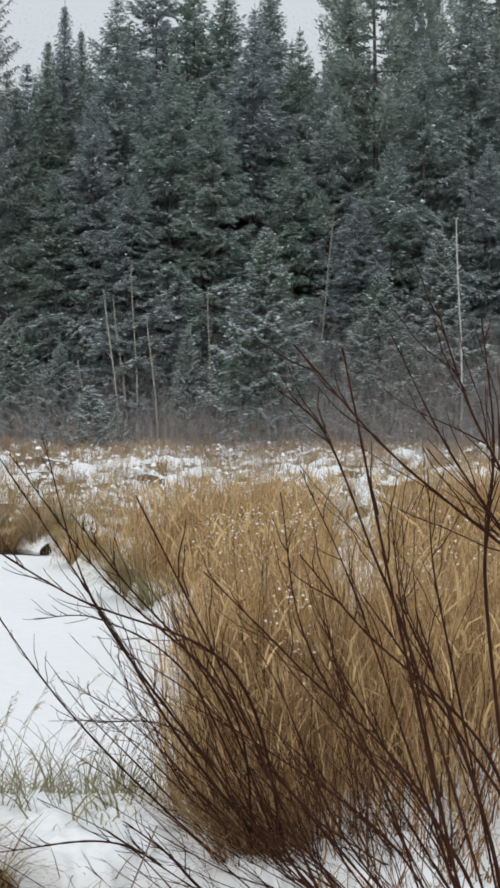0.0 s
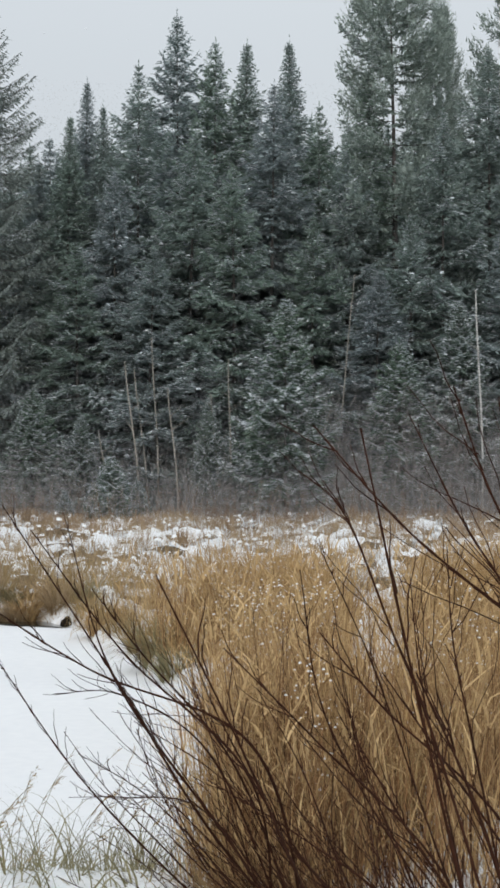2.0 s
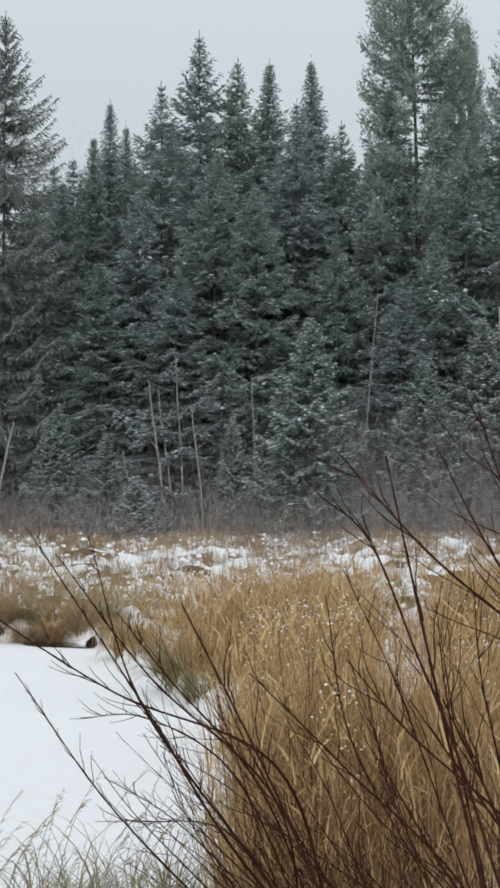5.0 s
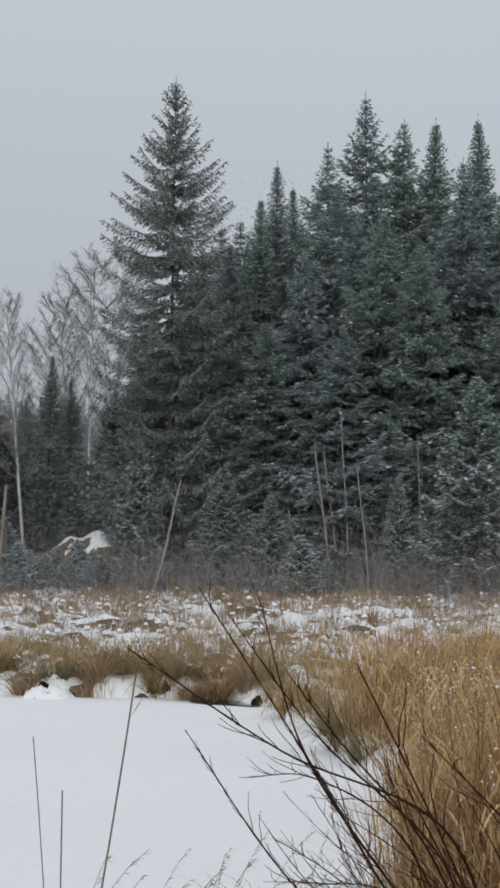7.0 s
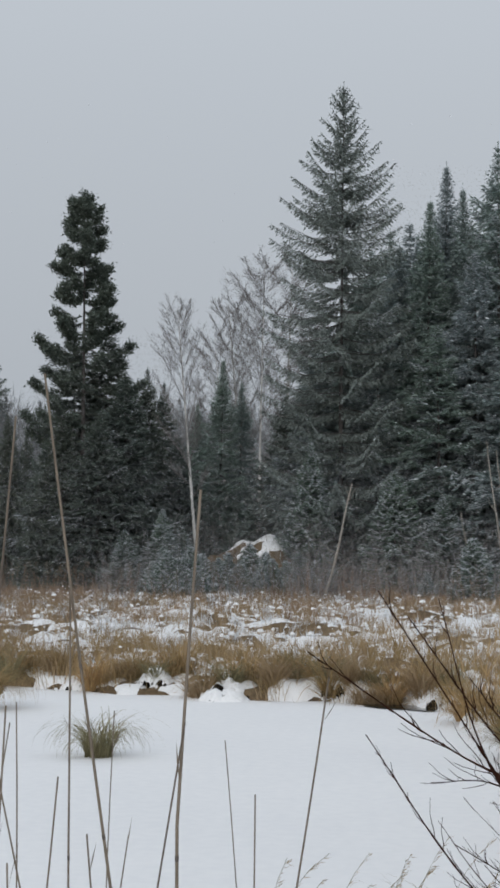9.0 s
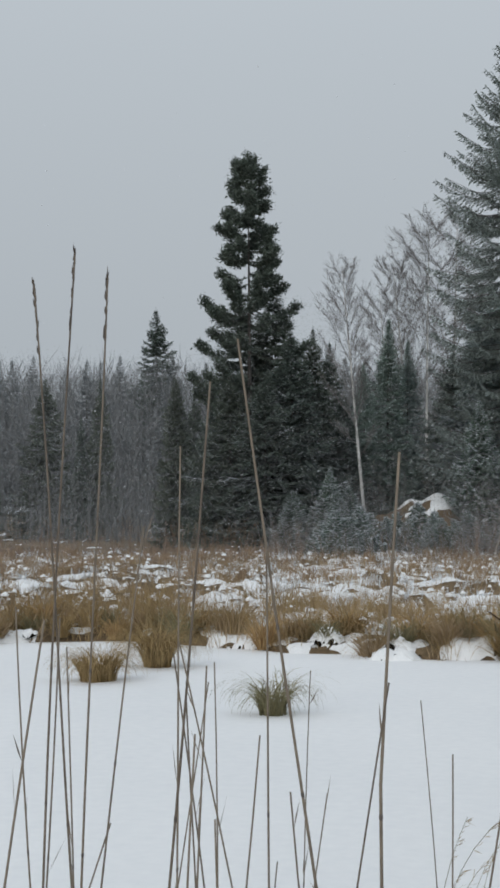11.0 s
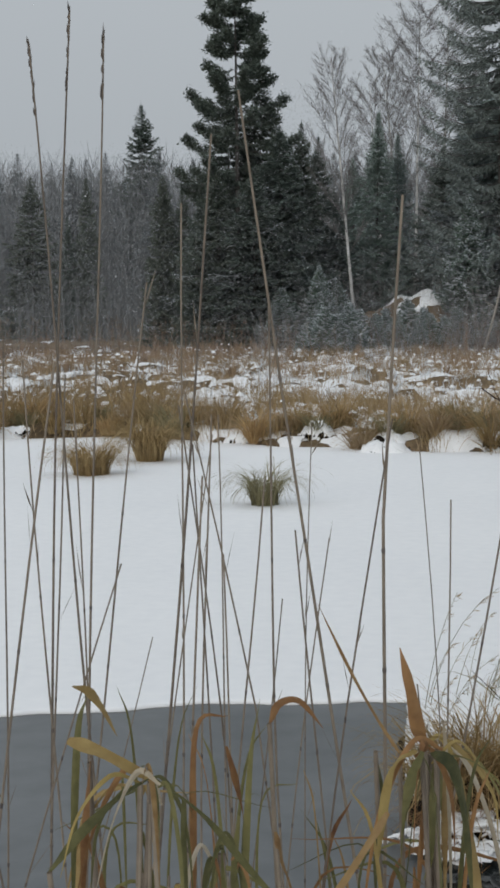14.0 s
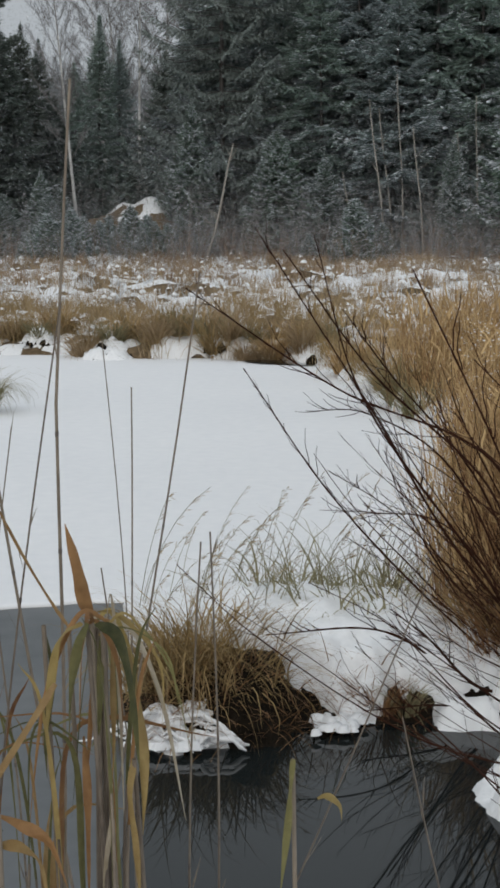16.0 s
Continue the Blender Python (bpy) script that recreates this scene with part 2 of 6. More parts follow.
def spikes(start, way, length, width, roll):
    """Small needle sprays: one slim triangle each."""
    ref = np.where(np.abs(way[:, 2:3]) > 0.9, np.array([1.0, 0, 0]), np.array([0, 0, 1.0]))
    u = np.cross(way, ref)
    u /= np.linalg.norm(u, axis=1, keepdims=True) + 1e-9
    side = (u * np.cos(roll)[:, None] + np.cross(u, way) * np.sin(roll)[:, None]) * (width / 2)[:, None]
    v = np.stack([start - side, start + side, start + way * length[:, None]], 1)
    return v.reshape(-1, 3), None, np.arange(len(v) * 3).reshape(-1, 3)


def lumps(x, y, scale, seed=0):
    """Smooth uneven value noise in -1..1 over the plan."""
    x, y = np.asarray(x, dtype=float) / scale, np.asarray(y, dtype=float) / scale
    i, j = np.floor(x), np.floor(y)
    f, g = x - i, y - j
    f, g = f * f * (3 - 2 * f), g * g * (3 - 2 * g)

    def dice(a, b):
        h = np.sin(a * 127.1 + b * 311.7 + seed * 74.7) * 43758.5453
        return (h - np.floor(h)) * 2 - 1
    return (dice(i, j) * (1 - f) + dice(i + 1, j) * f) * (1 - g) + (dice(i, j + 1) * (1 - f) + dice(i + 1, j + 1) * f) * g


def rough(x, y, scale, seed=0, octaves=4):
    """Noise with finer and finer grain."""
    return sum(lumps(np.asarray(x) + 3.1 * k, np.asarray(y) - 1.7 * k, scale / 2 ** k, seed + k) / 1.7 ** k for k in range(octaves)) / 1.6


def polar(turn, r):
    """Plan place at a turn to the left of north, in degrees, and a distance."""
    a = np.radians(turn)
    return -r * np.sin(a), r * np.cos(a)


# ---- the lie of the land ----
def far_shore(turn):
    return np.interp(turn, [-9, -4, -2.5, 0, 3, 7, 11, 14, 17, 60], [17.5, 19.0, 20.5, 22.9, 23.1, 23.4, 24.4, 25.6, 26.7, 27.0])


def right_shore(r):
    return np.interp(r, [0, 5.5, 7.0, 8.5, 12, 18, 20, 22.2, 23.4, 24.5], [-14, -12.5, -7.6, -5.4, -4.3, -3.4, -2.0, -0.8, 1.5, 6])


def outside_pond(x, y):
    """Metres beyond the water's edge; negative over the pond."""
    r, turn = np.hypot(x, y), np.degrees(np.arctan2(-x, y))
    d = np.maximum(r - far_shore(turn), (right_shore(r) - turn) * np.radians(1) * np.maximum(r, 3))
    d = np.maximum(d, 3.0 - r)
    d = np.maximum(d, np.abs(turn) * 0.2 - 16)
    return d + 0.35 * lumps(x, y, 1.7, 3) + 0.15 * lumps(x, y, 0.6, 4)


def knoll(x, y):
    """A low rocky ridge at the foot of the forest, uneven and falling away to the left."""
    r, turn = np.hypot(x, y), np.degrees(np.arctan2(-x, y))
    crest = np.interp(turn, [3.8, 4.7, 5.2, 6.0, 6.6, 7.3, 7.9, 8.5, 9.2], [0, 1.8, 2.25, 2.15, 2.05, 1.75, 1.4, 0.6, 0])
    crest = crest * (1 + 0.15 * lumps(x, y, 1.3, 8) + 0.20 * lumps(x, y, 0.62, 9))
    return crest * np.exp(-((r - 63.2 - 0.4 * lumps(x, y, 1.6, 10)) / 2.0) ** 2)


def land(x, y):
    """Height of the ground."""
    r = np.hypot(x, y)
    d = outside_pond(x, y)
    s = np.clip((d + 0.35) / 0.60, 0, 1)
    s = s * s * (3 - 2 * s)
    bank = 0.05 + 0.13 * np.clip(d / 2.5, 0, 1) + 0.012 * np.clip(r - 20, 0, 50) + np.clip((r - 95) * 0.06, 0, 6)
    bank = np.where(r < 4, 0.6, bank)
    bank = bank + (0.10 * lumps(x, y, 1.3, 1) + 0.06 * lumps(x, y, 0.5, 2)) * np.clip((r - 3) / 3, 0, 1) * np.clip((70 - r) / 20, 0.2, 1) * np.clip(0.25 + 0.3 * d, 0.25, 1) * (1 + 0.9 * np.clip((r - 22) / 3, 0, 1))
    bank = bank + knoll(x, y)
    return -0.6 + (bank + 0.6) * s


turns = np.concatenate([np.linspace(-180, -24, 44, endpoint=False), np.linspace(-24, 30, 270, endpoint=False), np.linspace(30, 180, 40, endpoint=False)])
rings = np.concatenate([[0.05], np.linspace(0.8, 5, 16, endpoint=False), np.geomspace(5, 17, 34, endpoint=False), np.linspace(17, 31, 80, endpoint=False), np.geomspace(31, 58, 72, endpoint=False), np.linspace(58, 69, 40, endpoint=False), np.geomspace(69, 100, 12, endpoint=False), np.geomspace(100, 1800, 30)])
tt, rr = np.meshgrid(turns, rings)
gx, gy = polar(tt, rr)
gv = np.stack([gx, gy, land(gx, gy)], -1)
nr, nt = tt.shape
ii, jj = np.meshgrid(np.arange(nr - 1), np.arange(nt), indexing="ij")
gq = np.stack([ii * nt + jj, ii * nt + (jj + 1) % nt, (ii + 1) * nt + (jj + 1) % nt, (ii + 1) * nt + jj], -1)
GROUND = material("meadow_litter", (0.05, 0.035, 0.02), (0.20, 0.14, 0.08), 0.9, 0.5, 12, 0.6)
ground = part("ground", (gv.reshape(-1, 3), gq.reshape(-1, 4)[:, ::-1], None), GROUND, smooth=True)
tagged(ground, "brown litter-strewn ground rising from the pond to the woods", "ground", kind="structure")


def snow_depth(x, y, r, turn):
    """Snow over the ground; where it is under zero the litter shows."""
    hole = 0.10 * lumps(x, y, 0.52, 21) + 0.10 * lumps(x, y, 0.27, 22) + 0.05 * lumps(x, y, 2.6, 14)
    bare = np.interp(r, [5, 9, 18, 21.5, 26, 45, 54, 60, 75, 110, 300, 1800], [0.22, 0.22, 0.20, 0.05, -0.005, 0.02, -0.05, -0.14, -0.10, -0.06, 0.05, 0.12])
    bare = bare - 0.06 * np.clip((turn - 11) / 4, 0, 1) * np.clip((r - 24) / 3, 0, 1) * np.clip((55 - r) / 10, 0, 1)
    crown = np.clip((knoll(x, y) - 1.35) / 0.5, 0, 1) * (0.29 + 0.34 * lumps(x, y, 0.62, 11) + 0.30 * lumps(x, y, 0.36, 12))
    shelf = 0.02 * np.clip(1 - outside_pond(x, y) / 0.8, 0, 1) * (r > 15)
    return np.where(r < 5, 0.1, bare - hole + crown + shelf)


sv = gv.copy()
sv[..., 2] += np.clip(snow_depth(gx, gy, rr, tt), -0.1, np.where(rr > 24, 0.06, 0.14)) + -0.35 * np.clip((0.12 - outside_pond(gx, gy)) / 0.5, 0, 1)
snow = part("snow_cover", (sv.reshape(-1, 3), gq.reshape(-1, 4)[:, ::-1], None), SNOW, smooth=True)
tagged(snow, "patchy white snow lying over the meadow litter", "snow", kind="structure")

# snow-covered ice with a broken edge towards the open water
it = np.linspace(-14, 75, 360)
edge = 8.25 + 0.10 * np.sin(it * 0.16) + 0.035 * np.sin(it * 0.9 + 1) + 0.008 * np.sin(it * 3.1)
cols = [(edge + 0.02, -0.05), (edge - 0.02, -0.016), (edge + 0.05, -0.004)]
cols += [(edge + (29.5 - edge) * f, 0.0) for f in np.linspace(0.02, 1, 60)]
iv = []
for k, (r, z) in enumerate(cols):
    x, y = polar(it, r)
    iv.append(np.stack([x, y, z + (0.012 * lumps(x, y, 2.5, 5) + 0.006 * lumps(x, y, 0.5, 6)) * (k > 2)], -1))
iv = np.array(iv)
ni = len(it)
a, b = np.meshgrid(np.arange(len(cols) - 1), np.arange(ni - 1), indexing="ij")
iq = np.stack([a * ni + b, (a + 1) * ni + b, (a + 1) * ni + b + 1, a * ni + b + 1], -1)
ice = part("ice", (iv.reshape(-1, 3), iq.reshape(-1, 4), None), SNOW_ICE, smooth=True)
tagged(ice, "smooth white snow lying on the frozen pond", "ice", kind="structure")

wt = np.linspace(-30, 80, 60)
wv = np.array([np.stack([*polar(wt, r), np.full(60, -0.022)], -1) for r in (1.5, 5, 10, 30)])
a, b = np.meshgrid(np.arange(3), np.arange(59), indexing="ij")
wq = np.stack([a * 60 + b, (a + 1) * 60 + b, (a + 1) * 60 + b + 1, a * 60 + b + 1], -1)
SKIM = material("grey_skim_ice", (0.055, 0.062, 0.064), (0.115, 0.122, 0.125), 0.32, 0.6, 5, 0.05, spec=0.4)
water = part("water", (wv.reshape(-1, 3), wq.reshape(-1, 4), None), WATER)
tagged(water, "still dark open water at the edge of the ice", "water", kind="structure")
# a skim of grey new ice between the open water and the snow-covered ice
kt = np.linspace(5.5, 34, 120)
near = 2.6 + 3.6 * np.clip((8.6 - kt) / 2.6, 0, 1) ** 0.7 + 0.08 * np.sin(kt * 1.7)
kv = np.array([np.stack([*polar(kt, near + (8.6 - near) * f), np.full(120, -0.0205)], -1) for f in np.linspace(0, 1, 8)])
a, b = np.meshgrid(np.arange(7), np.arange(119), indexing="ij")
kq = np.stack([a * 120 + b, (a + 1) * 120 + b, (a + 1) * 120 + b + 1, a * 120 + b + 1], -1)
skim = part("skim_ice", (kv.reshape(-1, 3), kq.reshape(-1, 4), None), SKIM)
tagged(skim, "thin grey skim of new ice along the snowy ice edge", "ice", kind="structure")

# ---- conifers ----
def conifer(height, profile, seed, spacing=0.45, boughs=6, low=0.05, droop=0.3, perk=0.6, curl=0.3, sag=0.12, fan=0.34, hang=0.15, spray=0.17, step=0.11, snow=0.3, gap=0.0, uneven=0.25, core=0.2, ball=0, knob=0.16, plume=0.0, stray=0.28, load=1.0, bare_top=0.75, base_r=None):
    """Trunk, needle sprays and lying snow of one conifer, as three pieces of geometry. The boughs are flat fans of twigs.
    profile: metres under the tip and the crown's reach there; droop and perk: slope of the lowest and the topmost boughs; curl: lift of the bough's end; hang: how far the side twigs hang; snow: share of the boughs that are laden; load: how thick the snow lies; bare_top: how much less of it lies high up; core: where on the bough the twigs begin; ball: sprays in the knob at each bough's end; plume: rise of upright tufts."""
    g = np.random.default_rng(seed)
    leader = min(0.3, 0.05 * height)
    height = height - 0.35 * leader
    under, wide = np.array(profile, dtype=float).T
    zs, z = [], low * height
    while z < height - 0.12:
        zs.append(z)
        z += spacing * float(np.interp(height - z, [0, 1.5, 5, 10], [0.22, 0.38, 0.75, 1.0])) * g.uniform(0.75, 1.25)
    bend = g.uniform(-1, 1, 2) * 0.007 * height

    def axis(z):
        return np.stack([bend[0] * np.sin(z / height * 4), bend[1] * np.sin(z / height * 3 + 1), z], -1)
    start, way, size, laden, bl = [], [], [], [], []
    for z in zs:
        f = z / height
        reach = float(np.interp(height - z, under, wide)) * (0.55 + 0.45 * min(1.0, (f + 0.10) / 0.22))
        k = boughs
        first = g.uniform(0, 6.283)
        for j in range(k):
            if g.random() < gap * min(1.0, reach):
                continue
            h = first + 6.283 * (j + g.uniform(-0.3, 0.3)) / k
            zb = z + spacing * g.uniform(-stray, stray) * min(1.0, reach)
            L = reach * g.uniform(1 - uneven, 1 + 0.6 * uneven) * (1 + 0.9 * uneven * float(lumps(math.cos(h) * 1.7 + seed, z * 0.9 + math.sin(h) * 1.7, 1.0, seed))) + 0.03
            slope = float(np.interp(f, [0, 0.55, 0.85, 1], [-droop, -droop * 0.35, perk * 0.45, perk])) + g.uniform(-0.09, 0.09)
            n = max(4, int(L / min(step, 0.05 + 0.05 * L)))
            s = np.linspace(float(np.interp(L, [0.4, 1.5], [0.05, core])), 1, n)
            ch, sh = math.cos(h), math.sin(h)

            def along(s):
                up = L * (slope * s + curl * (0.3 + 0.7 * (1 - f)) * s ** 3 * 0.5 - sag * np.sin(s * 3.1))
                return axis(np.full(len(s), zb)) + np.stack([L * s * ch, L * s * sh, up], -1)
            p = along(s)
            ends = along(np.array([0, 0.5, 1.0]))
            bl.append(ends)
            heavy = float(lumps(math.cos(h) * 2.3 + seed * 1.3, z * 1.1 + math.sin(h) * 2.3, 1.0, seed + 3)) * 0.5 + 0.5 < snow * (1.35 - bare_top * f)
            tilt = g.uniform(-0.3, 0.3)
            sp = min(spray, 0.05 + 0.16 * L)
            length = np.maximum(fan * L * np.sin(np.clip(1.12 - s, 0, 1) * 2.0) ** 0.9, sp * 0.6) * g.uniform(0.7, 1.2, n)
            for sign in (-1, 1):
                ang = h + sign * g.uniform(0.55, 1.05, n)
                d = np.stack([np.cos(ang), np.sin(ang), -hang + sign * tilt * 0.5 + g.uniform(-0.16, 0.16, n)], -1)
                m = np.maximum(1, np.ceil(length / (sp * 0.62)).astype(int))
                who = np.repeat(np.arange(n), m)
                order = np.arange(len(who)) - np.repeat(np.cumsum(m) - m, m)
                start.append(p[who] + d[who] * (order * sp * 0.62)[:, None] - np.array([0, 0, 1.0]) * (hang * 0.25 * (order * sp) ** 1.5)[:, None])
                way.append(d[who] + g.normal(0, 0.28, (len(who), 3)))
                size.append(sp * g.uniform(0.75, 1.35, len(who)))
                laden.append(np.where(heavy, 0.92, min(0.14, 0.35 * snow)) * np.ones(len(who)) * (s[who] > 0.35))
            start.append(p)
            way.append(np.stack([np.full(n, ch), np.full(n, sh), np.full(n, slope + 0.25)], -1) + g.normal(0, 0.25, (n, 3)))
            size.append(sp * g.uniform(0.8, 1.3, n))
            laden.append(np.full(n, 0.92 if heavy else min(0.18, 0.4 * snow)))
            if ball and L > 0.3:
                c = int(ball * min(1.3, L))
                q = along(np.clip(1 - 0.42 * g.random(c) ** 1.5, 0, 1)) + g.normal(0, knob, (c, 3)) * [1, 1, 0.8]
                w = g.normal(0, 1, (c, 3)) + [0.5 * ch, 0.5 * sh, 0.5]
                if plume:
                    q = q + np.array([0, 0, 1.0]) * (g.random(c) * plume)[:, None]
                    w = g.normal(0, 0.5, (c, 3)) + [0.7 * ch, 0.7 * sh, 1.0]
                start.append(q)
                way.append(w)
                size.append(sp * g.uniform(0.6, 1.1, c))
                laden.append(np.full(c, 0.4 if heavy else min(0.05, 0.2 * snow)))
    # the leader and its collar of short shoots
    c = 34
    zt = height + leader * 0.8 - (0.8 + leader) * g.random(c) ** 0.8
    start.append(axis(zt))
    way.append(np.stack([g.normal(0, 0.22, c), g.normal(0, 0.22, c), np.full(c, 1.0)], -1))
    size.append(np.interp(height - zt, [-leader, 0.8], [0.07, 0.16]))
    laden.append(np.zeros(c))
    start, way, size, laden = (np.concatenate(v) for v in (start, way, size, laden))
    way = way / np.linalg.norm(way, axis=1, keepdims=True)
    n = len(start)
    crown = spikes(start, way, size * 1.15, size * g.uniform(0.36, 0.58, n), g.uniform(-1.2, 1.2, n))
    on = g.random(n) < laden
    c = int(on.sum())
    cap = spikes(start[on] + np.array([0, 0, 0.03 * load]) + g.normal(0, 0.012, (c, 3)), way[on] * [1, 1, 0.5], size[on] * 0.9, size[on] * load * g.uniform(0.4, 0.75, c), g.normal(0, 0.3, c))
    zz = np.linspace(-0.3, height * 0.985, 10)
    trunk = tubes(axis(zz)[None], ((np.linspace(1, 0.0, 10) ** 1.1 * 0.97 + 0.02) * (base_r or 0.010 * height))[None], 7)
    bl = np.array(bl)
    far = np.linalg.norm(bl[:, 2] - bl[:, 0], axis=1)
    limbs = tubes(bl, (0.005 + 0.006 * far)[:, None] * np.array([1.0, 0.65, 0.2])[None], 3)
    return join(trunk, limbs), crown, cap


def conifer_meshes(name, **how):
    trunk, crown, cap = conifer(**how)
    return as_mesh(name + "_trunk", *trunk), as_mesh(name + "_crown", *crown), as_mesh(name + "_snow", *cap)


def plant(name, meshes, needles, at, turn, scale, label, group, category="tree", wide=1.0):
    """One tree of shared meshes: trunk, crown and the snow lying on it."""
    top = thing(name, at, label, category, group, turn=turn)
    top.scale = (scale * wide, scale * wide, scale)
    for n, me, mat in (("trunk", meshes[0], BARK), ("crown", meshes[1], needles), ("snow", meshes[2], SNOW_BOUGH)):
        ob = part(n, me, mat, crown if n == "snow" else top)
        if n != "trunk":
            ob["kind"] = "stuff"
            crown = ob
    return top


# kinds: a slim spire, a fuller spruce, the great open spruce, a clubbed black spruce, a tall pine, young ones
SLIM = [(0, 0.03), (0.6, 0.14), (1.5, 0.32), (3, 0.62), (6, 1.2), (10, 1.9), (16, 2.5)]
BROAD = [(0, 0.04), (0.7, 0.25), (1.6, 0.58), (3.2, 1.10), (6, 1.8), (10, 2.7), (16, 3.1)]
SPIRE = [conifer_meshes("spire", height=16, profile=SLIM, seed=11 + i, spacing=0.38, boughs=6, droop=0.45, perk=1.0, snow=0.26, spray=0.16, fan=0.45, core=0.12) for i in range(3)]
FULL = [conifer_meshes("full", height=16, profile=BROAD, seed=21 + i, spacing=0.74, boughs=6, droop=0.42, perk=0.75, snow=0.50, load=1.3, spray=0.18, fan=0.46, uneven=0.40, curl=0.45, core=0.12, stray=0.36) for i in range(3)]
GREAT = conifer_meshes("great", height=21.5, profile=[(0, 0.04), (0.8, 0.32), (1.8, 0.68), (2.6, 0.98), (4, 1.75), (6, 2.6), (8, 3.0), (12, 3.2), (18, 3.7), (21.5, 3.0)], seed=36, spacing=0.58, boughs=6, droop=-0.06, perk=1.1, curl=0.22, sag=0.10, snow=0.10, bare_top=1.3, uneven=0.20, spray=0.13, step=0.075, fan=0.145, hang=0.5, core=0.03, stray=0.48, base_r=0.15)
CLUB = conifer_meshes("club", height=16.8, profile=[(0, 0.10), (0.35, 0.42), (0.8, 0.58), (1.3, 0.62), (2, 0.82), (3.6, 1.10), (5.2, 1.32), (7, 1.75), (9, 2.2), (14, 2.5), (16.8, 2.1)], seed=47, spacing=0.60, boughs=4, droop=0.25, perk=0.25, curl=0.7, snow=0.06, gap=0.05, stray=0.48, uneven=0.34, core=0.10, ball=440, knob=0.115, spray=0.16, fan=0.22)
PINE = conifer_meshes("pine", height=23.5, profile=[(0, 0.3), (1.5, 0.85), (4, 1.6), (6.5, 2.3), (10, 2.9), (14, 3.4), (23.5, 2.6)], seed=51, spacing=0.66, boughs=5, droop=-0.15, perk=0.7, curl=0.5, snow=0.2, gap=0.06, uneven=0.40, core=0.20, ball=130, knob=0.17, plume=0.42, spray=0.18, fan=0.20)
DARK = [conifer_meshes("dark", height=16, profile=BROAD, seed=25 + i, spacing=0.50, boughs=6, droop=0.42, perk=0.6, snow=0.14, spray=0.2, fan=0.4, uneven=0.3, core=0.1) for i in range(2)]
YOUNG = [conifer_meshes("young", height=9, profile=[(0, 0.04), (0.6, 0.28), (1.5, 0.65), (3, 1.2), (5, 1.75), (9, 2.3)], seed=61 + i, spacing=0.46, boughs=7, droop=0.22, perk=0.6, snow=0.75, load=1.9, bare_top=0.5, spray=0.15, fan=0.36, uneven=0.28, step=0.10) for i in range(2)]
SMALL = [conifer_meshes("small", height=2.6, profile=[(0, 0.03), (0.5, 0.25), (1.2, 0.6), (2.6, 1.1)], seed=71 + i, spacing=0.30, boughs=7, droop=0.1, perk=0.5, snow=0.9, load=1.9, bare_top=0.4, spray=0.11, fan=0.4, step=0.08) for i in range(2)]
BACK = [conifer_meshes("back", height=16, profile=BROAD, seed=81 + i, spacing=0.62, boughs=5, droop=0.35, snow=0.25, spray=0.26, fan=0.4, step=0.17) for i in range(2)]
FAR = [conifer_meshes("far", height=16, profile=SLIM, seed=91 + i, spacing=0.62, boughs=5, droop=0.35, snow=0.10, spray=0.30, fan=0.5, step=0.2) for i in range(2)]


def stand(turn, r, top_angle):
    """Foot of a tree and its height, from the angle at which its tip stands."""
    x, y = polar(turn, r)
    z = float(land(x, y))
    return (float(x), float(y), z), EYE + r * math.tan(radians(top_angle)) - z


EDGE_LABEL = "tall dark green spruce with snow-dusted boughs at the forest edge"
# turn to the left, distance, angle of the tip, kind, width
FRONT = [
    (-0.3, 66, 13.1, SPIRE, 1.0), (-0.9, 68, 14.3, SPIRE, 1.0), (-1.6, 67, 13.5, SPIRE, 1.0), (0.82, 67, 11.4, SPIRE, 0.9),
    (-2.86, 66, 15.0, FULL, 1.0), (-4.3, 70, 16.7, FULL, 1.15), (-5.7, 69, 15.9, FULL, 1.0), (-6.87, 70, 15.8, SPIRE, 1.2),
    (-8.5, 69, 15.8, SPIRE, 1.2), (-7.9, 66, 14.4, FULL, 1.1), (-2.0, 64, 11.2, FULL, 1.0), (-4.9, 64, 12.6, FULL, 1.15),
    (-6.4, 63, 11.4, FULL, 1.1), (-9.6, 68, 13.6, FULL, 0.9), (-10.6, 66, 12.0, FULL, 1.1), (-11.4, 68, 14.9, FULL, 0.9),
    (-14.2, 65, 13.3, FULL, 1.0), (-15.9, 67, 15.5, FULL, 1.0), (-17.6, 66, 14.5, FULL, 1.0), (-13.0, 63, 9.6, FULL, 1.1),
    (-3.4, 62, 8.4, FULL, 1.2), (-0.6, 63, 8.6, FULL, 1.15), (1.6, 65, 9.0, FULL, 1.0), (3.9, 66, 8.0, FULL, 1.0), (-11.8, 62, 7.6, FULL, 1.2),
    (-16.6, 63, 9.5, FULL, 1.1), (-9.4, 64, 9.6, FULL, 1.1),
]
for i, (turn, r, tip, kind, wide) in enumerate(FRONT):
    at, h = stand(turn, r, tip)
    plant("spruce", kind[i % len(kind)], NEEDLES, at, (i * 77) % 360, h / 16, EDGE_LABEL, "spruces at the forest edge", wide=wide * 16 / h * (h / 16) ** 0.6)

